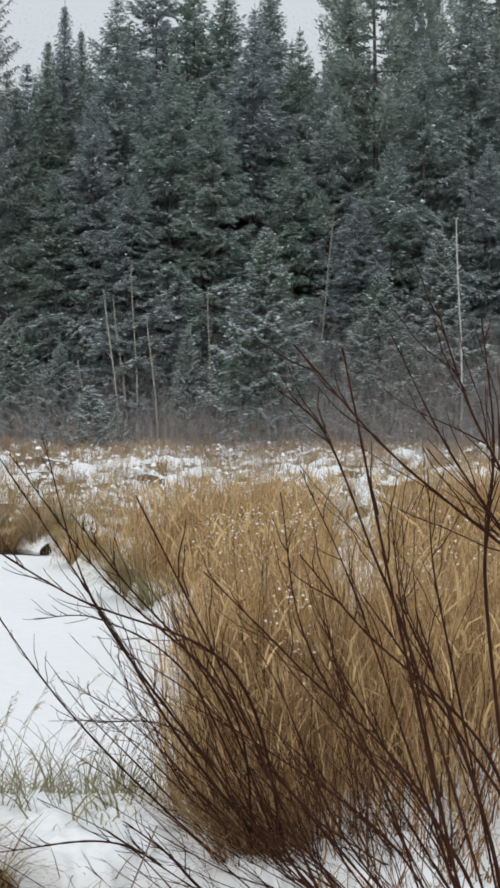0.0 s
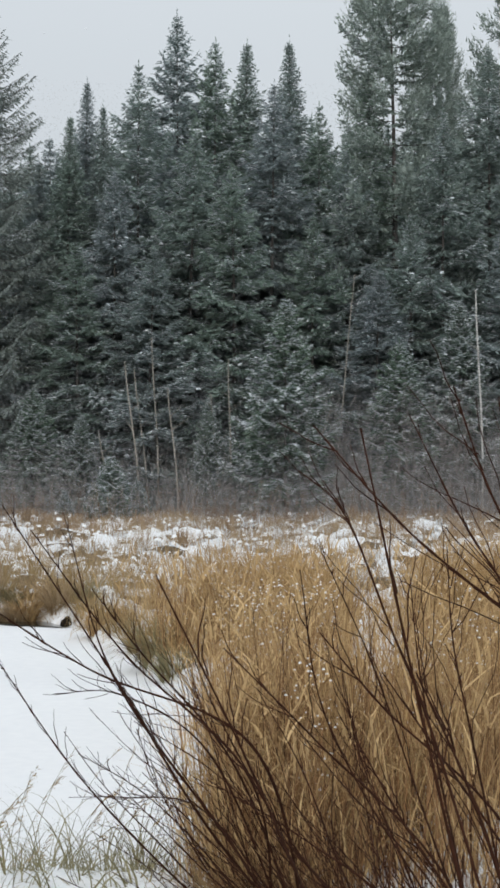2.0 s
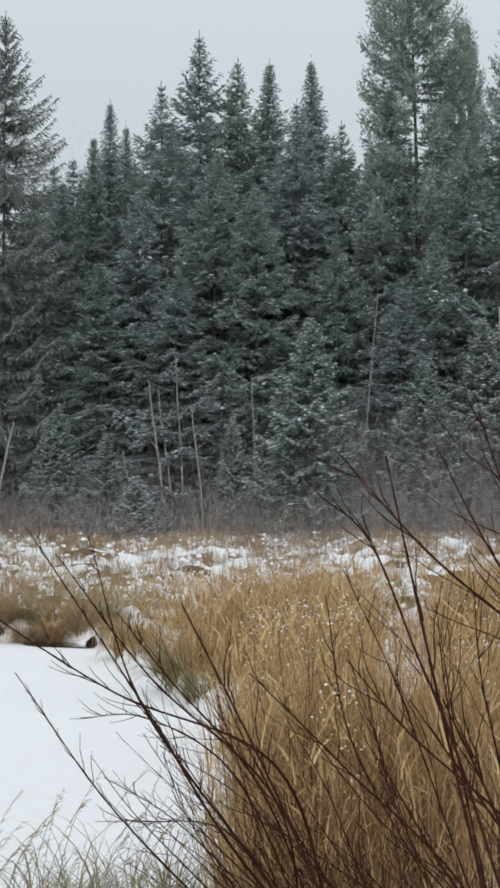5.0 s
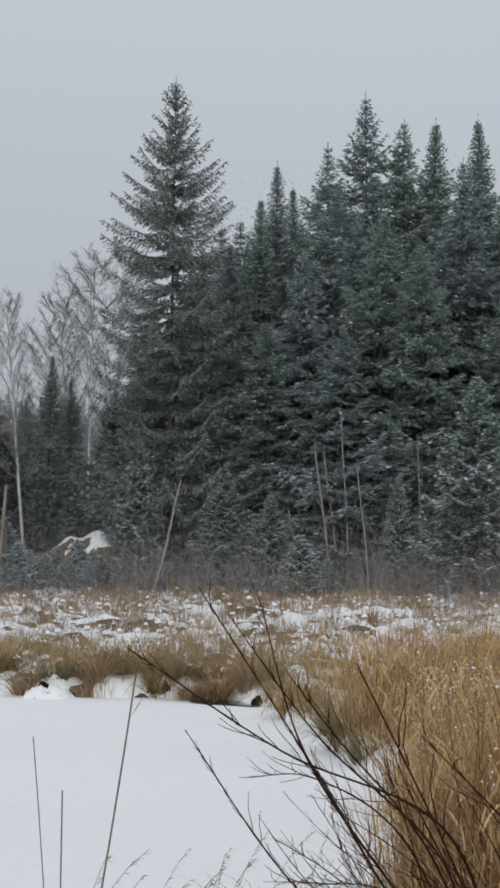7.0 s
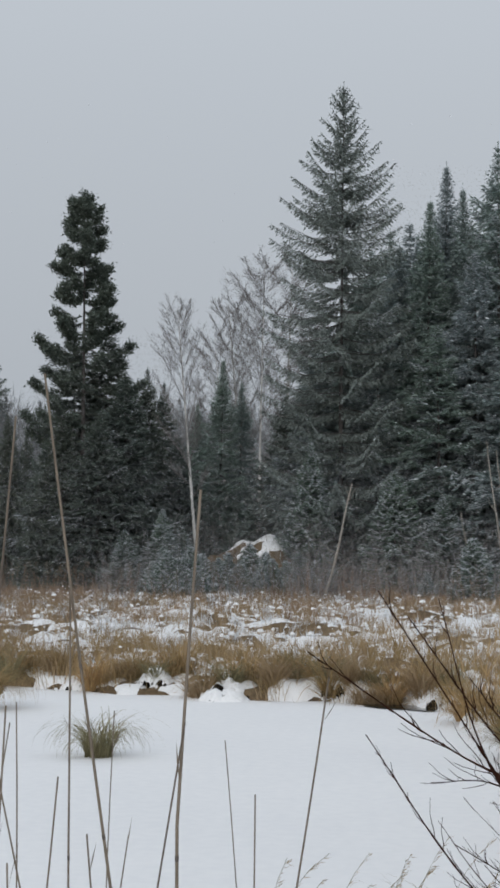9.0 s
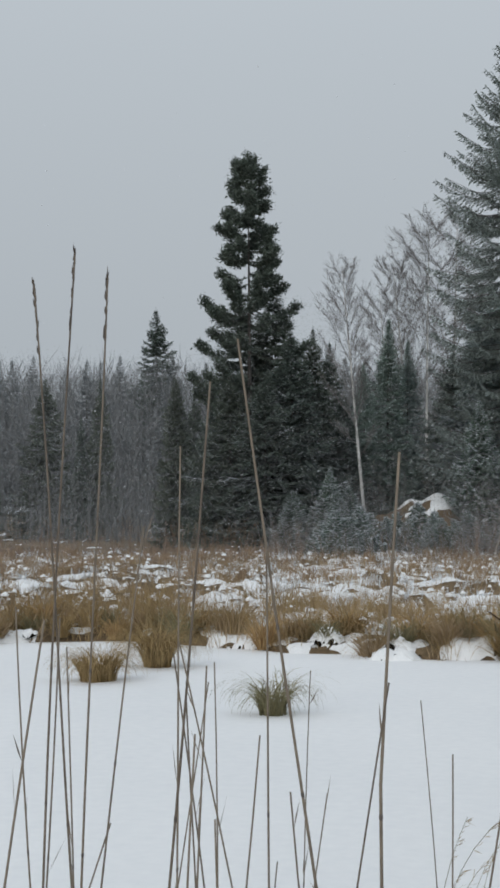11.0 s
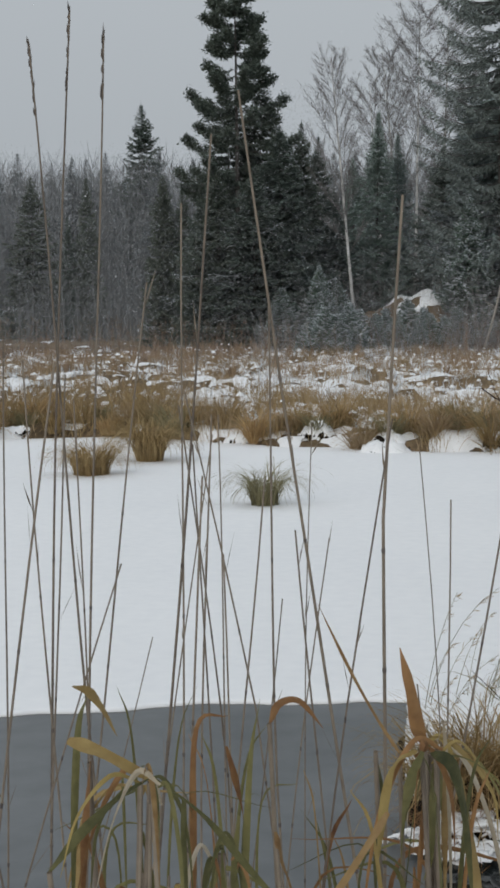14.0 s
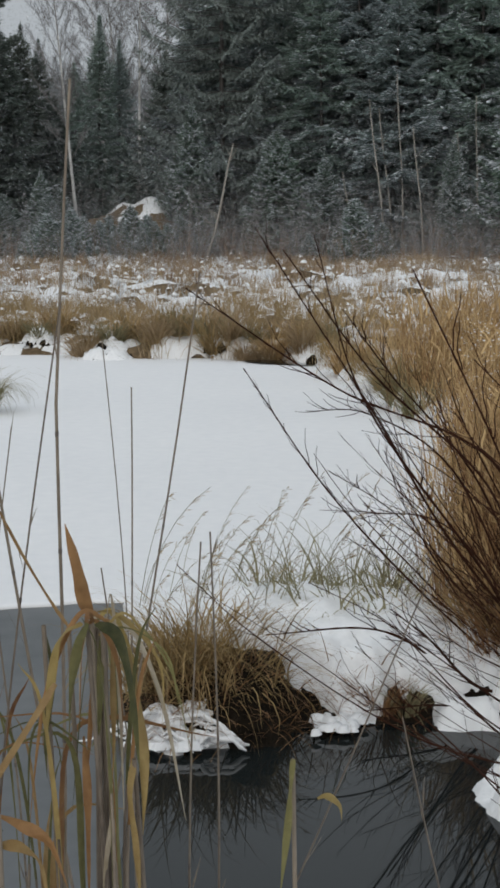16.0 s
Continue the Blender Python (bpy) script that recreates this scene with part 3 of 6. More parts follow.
at, h = stand(2.93, 64, 17.25)
plant("great_spruce", GREAT, NEEDLES_GREY, at, 40, h / 21.5, "great open spruce, taller than its neighbours, boughs dusted with snow", "spruces at the forest edge")
at, h = stand(12.6, 64, 13.3)
plant("black_spruce", CLUB, NEEDLES_BLACK, at, 10, h / 16.8, "dark black spruce with clubbed, ragged crown beside the meadow", "spruces at the forest edge")
for turn, r, tip, s in ((-12.3, 68, 19.6, 1.0), (-17.3, 70, 18.6, 1.0), (-14.15, 72, 16.95, 0.5)):
    at, h = stand(turn, r, tip)
    plant("white_pine", PINE, NEEDLES_PINE, at, turn * 31, h / 23.5, "tall grey-green pine rising over the spruces", "pines at the forest edge", wide=s)

# lower firs round the black spruce and before the forest
for i, (turn, r, tip, wide) in enumerate([(11.0, 63, 6.8, 1.0), (10.2, 66, 6.9, 0.7), (12.0, 61, 5.0, 1.2), (12.9, 66, 8.4, 1.0), (11.7, 66, 8.6, 0.9), (13.3, 62, 5.2, 1.0), (13.8, 64, 4.6, 0.8), (9.6, 68, 6.4, 0.7), (9.0, 66, 4.4, 1.0), (5.0, 66.5, 6.0, 1.0)]):
    at, h = stand(turn, r, tip)
    plant("spruce", DARK[i % 2], NEEDLES_BLACK, at, i * 50, h / 16, "lower dark spruce crowding the foot of the taller trees", "spruces at the forest edge", wide=wide * 16 / h * (h / 16) ** 0.7)
for i, (turn, r, tip, wide) in enumerate([(7.4, 68, 7.25, 0.9), (6.7, 70, 6.4, 0.9), (8.3, 74, 5.6, 1.0)]):
    at, h = stand(turn, r, tip)
    plant("spruce", SPIRE[i % 3], NEEDLES, at, i * 80, h / 16, "slim dark spruce standing apart at the wood's edge", "spruces at the forest edge", wide=wide * 16 / h * (h / 16) ** 0.8)
for i, (turn, r, tip, wide) in enumerate([(-8.4, 57.5, 6.6, 1.0), (-12.6, 60, 5.0, 1.1), (-14.8, 61, 6.5, 1.0), (-5.5, 60, 2.9, 0.6), (4.1, 62, 4.2, 0.8), (1.0, 61, 3.2, 1.0), (-0.8, 60.5, 2.2, 1.0), (9.3, 59.0, 0.85, 1.0), (4.5, 58.8, 0.1, 1.1), (8.9, 60.5, 1.1, 1.0), (9.6, 60, 1.7, 0.8), (11.0, 59.5, 0.9, 1.0)]):
    at, h = stand(turn, r, tip)
    plant("young_spruce", YOUNG[i % 2], NEEDLES_FROST, at, i * 65, h / 9, "young spruce with snow lying on every bough", "young spruces before the forest", wide=wide * 9 / h * (h / 9) ** 0.75)
for i, (turn, r, tip) in enumerate([(-1.9, 57.5, 0.75), (-2.9, 58.5, -0.2), (9.9, 58, -0.2), (8.9, 57.5, -0.1), (8.5, 58, 0.35), (8.3, 57, -0.6), (9.0, 57.6, -0.1), (-0.2, 57, -0.6), (9.4, 57.4, 0.2), (6.35, 61.5, 0.45), (5.5, 60.5, -0.1), (7.5, 60.5, -0.1), (6.9, 60, -0.45), (5.9, 60, -0.5), (8.1, 60.5, 0.1), (5.0, 60.5, -0.2), (5.75, 61, 0.15), (7.15, 61, 0.1), (6.6, 60, -0.3)]):
    at, h = stand(turn, r - 3.0, tip)
    plant("small_fir", SMALL[i % 2], NEEDLES_FROST, at, i * 75, h / 2.6, "small snow-laden fir at the edge of the meadow", "small firs before the forest")
# deeper rows close the forest
for i in range(34):
    turn, r = float(-20 + 25.5 * ((i * 0.618) % 1)), float(72 + 20 * ((i * 0.37) % 1))
    at, h = stand(turn, r, float(np.interp(turn, [-20, -2, 2, 4, 6], [13.2, 13.0, 11.2, 7.0, 5.0]) + 1.3 * lumps(i * 1.7, 0.3, 1.0)))
    plant("spruce", BACK[i % 2], NEEDLES, at, i * 47, h / 16, "dark spruce deep in the forest", "spruces deep in the forest", wide=1.1)

# ---- far woods beyond the meadow ----
for i in range(26):
    turn = float(6 + 22 * ((i * 0.618 + 0.1) % 1))
    r = float(110 + 60 * ((i * 0.29) % 1))
    tip = float(5.62 + 0.42 * lumps(i * 2.3, 0.7, 1.0, 2))
    at, h = stand(turn, r, tip)
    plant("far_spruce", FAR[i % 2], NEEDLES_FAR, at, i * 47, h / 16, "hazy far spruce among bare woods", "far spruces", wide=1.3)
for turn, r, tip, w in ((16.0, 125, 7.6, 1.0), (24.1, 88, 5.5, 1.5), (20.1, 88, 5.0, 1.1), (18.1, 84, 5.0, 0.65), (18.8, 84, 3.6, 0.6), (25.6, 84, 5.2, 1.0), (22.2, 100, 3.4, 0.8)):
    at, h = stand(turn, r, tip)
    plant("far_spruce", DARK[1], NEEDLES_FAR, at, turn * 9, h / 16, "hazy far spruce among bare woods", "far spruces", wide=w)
for i, (turn, r, tip, w) in enumerate([(15.32, 67, 5.1, 0.75), (14.62, 67, 4.4, 0.8), (14.95, 68, 3.4, 0.9)]):
    at, h = stand(turn, r, tip)
    plant("spruce", DARK[i % 2], NEEDLES_BLACK, at, i * 80, h / 16, "slim dark spruce standing apart at the wood's edge", "spruces at the forest edge", wide=w)


def bare_tree(height, seed, trunk_r=0.09, limbs=15, upright=1.0):
    """A leafless birch: a wavy trunk, rising limbs, branches and a haze of fine twigs within a rounded crown."""
    g = np.random.default_rng(seed)
    s = np.linspace(0, 1, 9)

    def curve(root, way, L, lift, sway):
        w = way / np.linalg.norm(way)
        side = np.cross(w, [0, 0, 1.0])
        return root + w * L * s[:, None] + np.array([0, 0, lift * L]) * (s ** 2)[:, None] + side * (sway * L * np.sin(s * 4 + g.uniform(0, 6)))[:, None]

    def at(line, f):
        return np.array([np.interp(f, s, line[:, k]) for k in range(3)])
    trunk = curve(np.array([0, 0, -0.2]), np.array([g.uniform(-0.05, 0.05), 0.02, 1.0]), height + 0.2, 0.0, 0.012)
    stem = tubes(trunk[None], (trunk_r * (1.04 - s) ** 0.8)[None], 6)
    lines, radii, fs, fw, fl = [], [], [], [], []
    for i in range(limbs):
        f = 0.30 + 0.66 * (i + g.random()) / limbs
        a = i * 2.4 + g.uniform(-0.5, 0.5)
        L = height * float(np.interp(f, [0.3, 0.5, 0.7, 1.0], [0.10, 0.22, 0.20, 0.08])) * g.uniform(0.75, 1.15)
        rise = upright * (g.uniform(0.9, 1.9) if f > 0.35 else g.uniform(0.3, 0.9))
        line = curve(at(trunk, f), np.array([math.cos(a), math.sin(a), rise]), L, 0.10, 0.03)
        lines.append(line)
        radii.append(trunk_r * 0.34 * (1.15 - f) * (1.05 - s) + 0.004)
        for j in range(10):
            q = 0.22 + 0.75 * (j + g.random()) / 10
            b = a + g.uniform(-1.3, 1.3)
            l2 = L * g.uniform(0.25, 0.5) * (1.2 - 0.6 * q)
            line2 = curve(at(line, q), np.array([math.cos(b), math.sin(b), upright * g.uniform(0.5, 1.7)]), l2, 0.05, 0.035)
            lines.append(line2)
            radii.append(0.007 * (1.1 - s) + 0.002)
            for k in range(15):
                q3, c = g.uniform(0.15, 1), b + g.uniform(-1.6, 1.6)
                l3, root = l2 * g.uniform(0.25, 0.55), at(line2, q3)
                for m in range(3):
                    w = np.array([math.cos(c), math.sin(c), upright * g.uniform(0.2, 1.6)]) + g.normal(0, 0.3, 3)
                    w /= np.linalg.norm(w)
                    fs.append(root)
                    fw.append(w)
                    fl.append(l3 * g.uniform(0.5, 1.0))
                    root = root + w * fl[-1] * g.uniform(0.3, 0.7)
    fl = np.array(fl)
    return stem, join(tubes(np.array(lines), np.array(radii), 3), kites(np.array(fs), np.array(fw), fl, np.full(len(fl), 0.010), g.uniform(0, 3, len(fl))))


BARE = [(as_mesh("bare_trunk", *a), as_mesh("bare_limbs", *b)) for a, b in (bare_tree(14, 100 + i, (0.10, 0.08, 0.09)[i], (24, 24, 22)[i], (1.3, 0.85, 0.9)[i]) for i in range(3))]


def bare(name, kind, mat, mat2, at, turn, scale, label, group, lean=(0, 0)):
    top = thing(name, at, label, "tree", group)
    top.matrix_basis = pose(*at, lean[0], lean[1], turn)
    top.scale = (scale,) * 3
    part("trunk", kind[0], mat, top)
    part("crown", kind[1], mat2, top)["kind"] = "stuff"


for i, (turn, r, tip, lean) in enumerate([(8.25, 61.5, 9.6, -7), (6.05, 84, 11.4, 2), (5.2, 86, 11.2, -2), (6.3, 88, 9.6, 4), (4.2, 90, 9.0, 0), (7.0, 95, 8.6, -3)]):
    at, h = stand(turn, r, tip)
    bare("birch", BARE[i % 3], BIRCH, TWIG_BIRCH, at, 0 if i == 0 else i * 70, h / 14.5, "bare pale-barked birch, leafless in winter", "bare birches", (0, lean))


def pole(name, turn0, up0, turn1, up1, r, thick, mat, label, group):
    """A thin bare trunk from its foot to its broken tip, with a few stubs."""
    (x0, y0), (x1, y1) = polar(turn0, r), polar(turn1, r)
    z0, z1 = EYE + r * math.tan(radians(up0)), EYE + r * math.tan(radians(up1))
    if group:
        z0 = min(z0, float(land(x0, y0)) - 0.05)
    g = np.random.default_rng(int(abs(turn0 * 1000)))
    top = thing(name, (float(x0), float(y0), z0), label, "tree trunk", group or "fallen trunks")
    s = np.linspace(0, 1, 9)
    v = np.array([x1 - x0, y1 - y0, z1 - z0])
    line = v * s[:, None] + np.stack([0.06 * np.sin(s * 5), 0 * s, 0 * s], -1)
    part("trunk", tubes(line[None], (thick * (1.05 - 0.6 * s))[None], 6), mat, top)
    for _ in range(5):
        f = g.uniform(0.25, 0.95)
        p = v * f
        a, L = g.uniform(0, 6.28), g.uniform(0.3, 0.9)
        s3 = np.linspace(0, 1, 4)
        part("branch", tubes((p + np.stack([np.cos(a) * L * s3, np.sin(a) * L * s3, 0.7 * L * s3], -1))[None], (thick * 0.3 * (1.1 - s3))[None], 4), mat, top)


for t0, u0, t1, u1, r, th in [(-3.0, -1.0, -2.45, 4.2, 59, 0.045), (-3.3, -1, -2.8, 3.9, 60, 0.04), (-3.65, -1, -3.45, 5.1, 60, 0.04), (-4.4, -1, -4.05, 3.2, 59, 0.045), (-5.9, -1, -5.65, 3.0, 60, 0.04), (-6.3, -1, -6.3, 4.3, 60, 0.035), (-1.9, -1, -1.5, 1.6, 59, 0.04)]:
    pole("aspen_sapling", t0, u0, t1, u1, r, th, GREY_WOOD, "slender pale bare aspen sapling before the spruces", "aspen saplings")
pole("leaning_snag", 3.6, -1.5, 2.5, 2.65, 57, 0.06, GREY_WOOD, "grey dead trunk leaning at the edge of the meadow", "dead trunks")
pole("pale_birch_trunk", -15.65, -1.0, -15.45, 6.8, 59, 0.05, BIRCH, "pale birch trunk standing before the dark spruces", "dead trunks")
pole("leaning_birch", -10.0, 0.0, -11.0, 7.4, 60.5, 0.03, GREY_WOOD, "snow-streaked thin trunk leaning among the spruces", "dead trunks")
pole("leaning_birch", -8.7, -1.4, -10.1, 2.4, 58, 0.05, GREY_WOOD, "snow-streaked thin trunk leaning among the spruces", "dead trunks")

# thin bare trunks and twigs of the far woods
def thicket(count, turn0, turn1, r0, r1, h0, h1, thick, seed, twigs=6, tip=None, clear=None, slant=0.12):
    g = np.random.default_rng(seed)
    turn = g.uniform(turn0, turn1, count)
    if clear:
        turn = turn[(turn < clear[0]) | (turn > clear[1]) | (g.random(count) < 0.3)]
        count = len(turn)
    x, y = polar(turn, g.uniform(r0, r1, count))
    z = land(x, y)
    h = g.uniform(h0, h1, count)
    if tip:
        h = np.minimum(h, (EYE + np.hypot(x, y) * np.tan(np.radians(tip + 0.5 * lumps(x, y, 6, 3) + g.uniform(-0.9, 0.0, count))) - z) / 1.12)
    s = np.linspace(0, 1, 4)
    lean = g.uniform(-slant, slant, (count, 2))
    base = np.stack([x, y, z - 0.1], -1)
    lines = base[:, None] + np.stack([lean[:, :1] * h[:, None] * s, lean[:, 1:] * h[:, None] * s, h[:, None] * s], -1)
    geo = [tubes(lines, thick * (h / h1)[:, None] * (1.1 - s)[None], 3)]
    f = g.uniform(0.3, 1, (count, twigs))
    root = base[:, None] + np.stack([lean[:, :1] * h[:, None] * f, lean[:, 1:] * h[:, None] * f, h[:, None] * f], -1)
    a, L = g.uniform(0, 6.283, (count, twigs)), h[:, None] * g.uniform(0.06, 0.16, (count, twigs))
    w = np.stack([np.cos(a), np.sin(a), g.uniform(1.0, 2.6, a.shape)], -1).reshape(-1, 3)
    w /= np.linalg.norm(w, axis=1, keepdims=True)
    L = L.ravel() * 1.3
    geo.append(kites(root.reshape(-1, 3), w, L, np.full(len(L), thick * 0.9), g.uniform(0, 3, len(L))))
    return join(*geo)


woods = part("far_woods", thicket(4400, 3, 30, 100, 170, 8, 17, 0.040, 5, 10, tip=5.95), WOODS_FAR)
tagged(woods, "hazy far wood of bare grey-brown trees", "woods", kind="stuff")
brush = part("bare_brush", thicket(2600, -21, 10, 55, 66, 0.8, 3.0, 0.007, 6, 9, clear=(4.9, 8.2), slant=0.3), BRUSH)
tagged(brush, "bare grey-brown brush along the foot of the forest", "brush", kind="stuff")
# frosted shrubs whose pale twigs also stand in for mist at the forest foot
brush = part("frosted_low_brush", thicket(2200, -21, 12, 52, 57, 0.5, 2.0, 0.0045, 10, 14, clear=(4.9, 8.2), slant=0.4), TWIG_GREY)
tagged(brush, "low frosted brush under the spruces, pale twigs standing in for mist", "brush", kind="stuff")
brush = part("tall_bare_thicket", thicket(1500, -22, -8.4, 55, 63, 1.2, 5.0, 0.008, 9, 12, slant=0.3), BRUSH)
tagged(brush, "tall pale bare thicket before the spruces", "brush", kind="stuff")
brush = part("russet_brush", thicket(2000, -21, 30, 48, 60, 0.5, 1.5, 0.009, 7, 8, slant=0.3), BRUSH_RED)
tagged(brush, "low russet brush where the meadow meets the trees", "brush", kind="stuff")
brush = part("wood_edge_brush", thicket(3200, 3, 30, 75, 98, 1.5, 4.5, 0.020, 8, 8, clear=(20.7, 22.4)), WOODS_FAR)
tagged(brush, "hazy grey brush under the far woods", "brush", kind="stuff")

# ---- grasses ----
def spread(count, turn0, turn1, r0, r1, seed):
    g = np.random.default_rng(seed)
    turn, r = g.uniform(turn0, turn1, count), np.sqrt(g.uniform(r0 * r0, r1 * r1, count))
    x, y = polar(turn, r)
    return g, x, y, turn, r


def sward(name, mat, count, turn0, turn1, r0, r1, h0, h1, width, lean, curl, seed, keep, label, clumps=0, segs=4, raised=0.0, uneven=0.25, edge=False):
    """Uncountable grass as one piece of stuff, thinned by keep(x, y, turn, r) in 0..1."""
    g, x, y, turn, r = spread(count, turn0, turn1, r0, r1, seed)
    ok = g.random(count) < keep(x, y, turn, r)
    x, y = x[ok], y[ok]
    if clumps:
        # tufts: every blade joins one of the tufts, which stand at random
        own = g.integers(0, max(1, len(x) // clumps), len(x))
        size = g.uniform(0.05, 0.28, len(x))[own]
        x, y = x[own] + g.normal(0, 1, len(x)) * size, y[own] + g.normal(0, 1, len(x)) * size
    n = len(x)
    base = np.stack([x, y, land(x, y) - 0.02 + raised * g.random(n)], -1)
    tall = h0 + (h1 - h0) * np.clip(g.beta(2.2, 2.2, n) + uneven * lumps(x, y, 1.6, 31), 0, 1.2)
    if edge:
        tall = tall * np.clip(0.5 + 0.28 * outside_pond(x, y), 0.5, 1) * (1 - 0.42 * np.exp(-((np.degrees(np.arctan2(-x, y)) + 12.0) / 2.4) ** 2) * np.clip((np.hypot(x, y) - 9) / 2, 0, 1))
    geo = ribbons(base, g.uniform(0, 6.283, n), tall, width * g.uniform(0.6, 1.4, n), g.uniform(0, lean, n), curl * g.random(n) ** 1.5, segs, g.uniform(0, 6.283, n))
    ob = part(name, geo, mat)
    return tagged(ob, label, "grass", kind="stuff")


def in_bed(x, y, turn, r):
    d = outside_pond(x, y)
    snowy = 1 - 0.5 * np.clip((-10.6 - turn) / 1.5, 0, 1) * np.clip((9.8 - r) / 1.5, 0, 1)
    return snowy * np.clip(d * 1.6, 0.02, 1) * (d > 0) * np.clip((21.5 - r) / 2.5, 0, 1) * np.clip(0.62 + 1.0 * lumps(x, y, 1.3, 12), 0.05, 1) * np.interp(turn, [-22, -12, -9, 0], [0.38, 0.55, 1, 1]) * (1 - 0.9 * np.exp(-((turn + 11.8) / 1.7) ** 2) * np.clip((r - 9.5) / 2.5, 0, 1))


sward("golden_grass", GRASS, 90000, -22, 0, 7.2, 22, 0.45, 1.5, 0.008, 0.38, 2.0, 31, in_bed, "tall dry golden reed grass standing beside the pond", uneven=0.55, edge=True)
sward("bank_shoots", GRASS_RED, 3200, -18, -5.3, 6.0, 9.8, 0.4, 1.25, 0.006, 0.3, 0.4, 37, in_bed, "dense thin russet shoots at the foot of the willows", segs=3)
sward("golden_grass_leaves", GRASS, 56000, -22, 0, 7.2, 22, 0.12, 0.45, 0.014, 1.2, 3.0, 35, in_bed, "curled dry leaf blades among the golden grass", segs=4, raised=1.05)
sward("russet_stems", GRASS_RED, 20000, -22, 0, 7.0, 22, 0.4, 1.25, 0.008, 0.35, 0.6, 36, in_bed, "dark russet stems standing in the golden grass", segs=3)


def on_bank(x, y, turn, r):
    return np.clip((-4.7 - turn) * 0.5 + 0.5 * lumps(x, y, 0.4, 15), 0, 1) * np.interp(turn, [-18, -12, -9.5], [0.25, 0.4, 0.9]) * np.clip(0.7 + 0.6 * lumps(x, y, 0.7, 16), 0.15, 1)


sward("bank_leaves", GRASS, 5200, -18, -4.4, 6.8, 9.4, 0.1, 0.36, 0.012, 1.2, 3.0, 43, on_bank, "curled pale leaf blades among the golden grass of the bank", raised=1.0)
sward("bank_grass", GRASS, 3600, -18, -4.4, 6.7, 9.6, 0.5, 1.45, 0.007, 0.34, 2.2, 41, on_bank, "tall dry golden grass rooted in the snowy bank", segs=5)
sward("bank_stems", GRASS_RED, 2500, -18, -4.4, 6.6, 9.0, 0.5, 1.5, 0.006, 0.25, 0.5, 42, on_bank, "russet stems among the golden grass of the bank", segs=3)


def at_foot(x, y, turn, r):
    return np.clip((-5.2 - turn) * 0.5, 0, 1) * np.clip(0.35 + 0.9 * lumps(x, y, 0.45, 17), 0.05, 1)


sward("bank_litter", GRASS_RED, 7000, -19, -5, 5.4, 8.6, 0.06, 0.42, 0.008, 1.3, 1.6, 44, at_foot, "short dark dead stalks and litter sticking out of the bank snow", segs=3, raised=0.14)


def on_shore(x, y, turn, r):
    d = outside_pond(x, y)
    return np.clip(d * 4 + 0.3, 0, 1) * np.clip((8.0 - d) / 6, 0, 1) * np.clip(0.42 + 1.4 * lumps(x, y, 1.1, 13), 0.04, 1)


def on_meadow(x, y, turn, r):
    d = outside_pond(x, y)
    return np.clip(d - 0.5, 0, 1) * np.clip(0.50 + 0.25 * lumps(x, y, 2.6, 14) + 0.5 * lumps(x, y, 0.52, 21) + 0.4 * lumps(x, y, 0.27, 22), 0.36, 1)


sward("shore_sedge", GRASS_DARK, 52000, -4, 34, 21.5, 33, 0.22, 0.80, 0.010, 0.5, 2.0, 32, on_shore, "dry brown sedge in clumps along the far shore", clumps=45)
sward("shore_grass", GRASS_PALE, 34000, -4, 34, 21.5, 35, 0.25, 0.75, 0.010, 0.45, 1.6, 39, on_shore, "pale straw-coloured grass standing along the far shore", clumps=22, segs=3)
sward("meadow_grass", GRASS_PALE, 105000, -22, 34, 20, 54, 0.15, 0.55, 0.012, 0.7, 1.8, 33, on_meadow, "bleached dry grass poking through the meadow snow", clumps=26, segs=2)
sward("meadow_edge_grass", GRASS_MIST, 42000, -22, 34, 38, 60, 0.2, 0.62, 0.017, 0.4, 0.9, 34, on_meadow, "brown dry grass at the back of the meadow", clumps=44, segs=2)

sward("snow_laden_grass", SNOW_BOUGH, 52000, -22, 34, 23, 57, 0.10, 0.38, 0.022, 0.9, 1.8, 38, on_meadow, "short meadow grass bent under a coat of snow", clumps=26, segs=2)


def tussock(at, radius, height, count, mat, seed, label, group, width=0.006, name="sedge_tussock", droop=0.0, arch=False):
    g = np.random.default_rng(seed)
    top = thing(name, at, label, "grass", group)
    a, q = g.uniform(0, 6.283, count), np.sqrt(g.random(count)) * radius * 0.26
    base = np.stack([np.cos(a) * q, np.sin(a) * q, np.full(count, -0.05)], -1)
    if arch:
        q = np.sqrt(g.random(count)) * radius
        base = np.stack([np.cos(a) * q, np.sin(a) * q, np.full(count, -0.03)], -1)
        # blades bow outwards to the snow, so that the clump is a dome
        geo = ribbons(base, a + g.normal(0, 1.2, count), height * g.uniform(0.8, 1.7, count), width * g.uniform(0.7, 1.5, count), g.uniform(0.0, 0.25, count), g.uniform(2.0, 3.6, count), 10, g.uniform(0, 6.283, count))
        part("foliage", geo, mat, top)["kind"] = "stuff"
        return top
    geo = ribbons(base, a + g.uniform(-0.5, 0.5, count), height * g.uniform(0.6, 1.75, count), width * g.uniform(0.6, 1.3, count), np.abs(g.normal(0, 0.42 + 0.3 * droop, count)), g.uniform(1.0, 2.8, count) + 0.4 * droop, 4 + int(droop * 3), g.uniform(0, 6.283, count))
    part("foliage", geo, mat, top)["kind"] = "stuff"
    return top


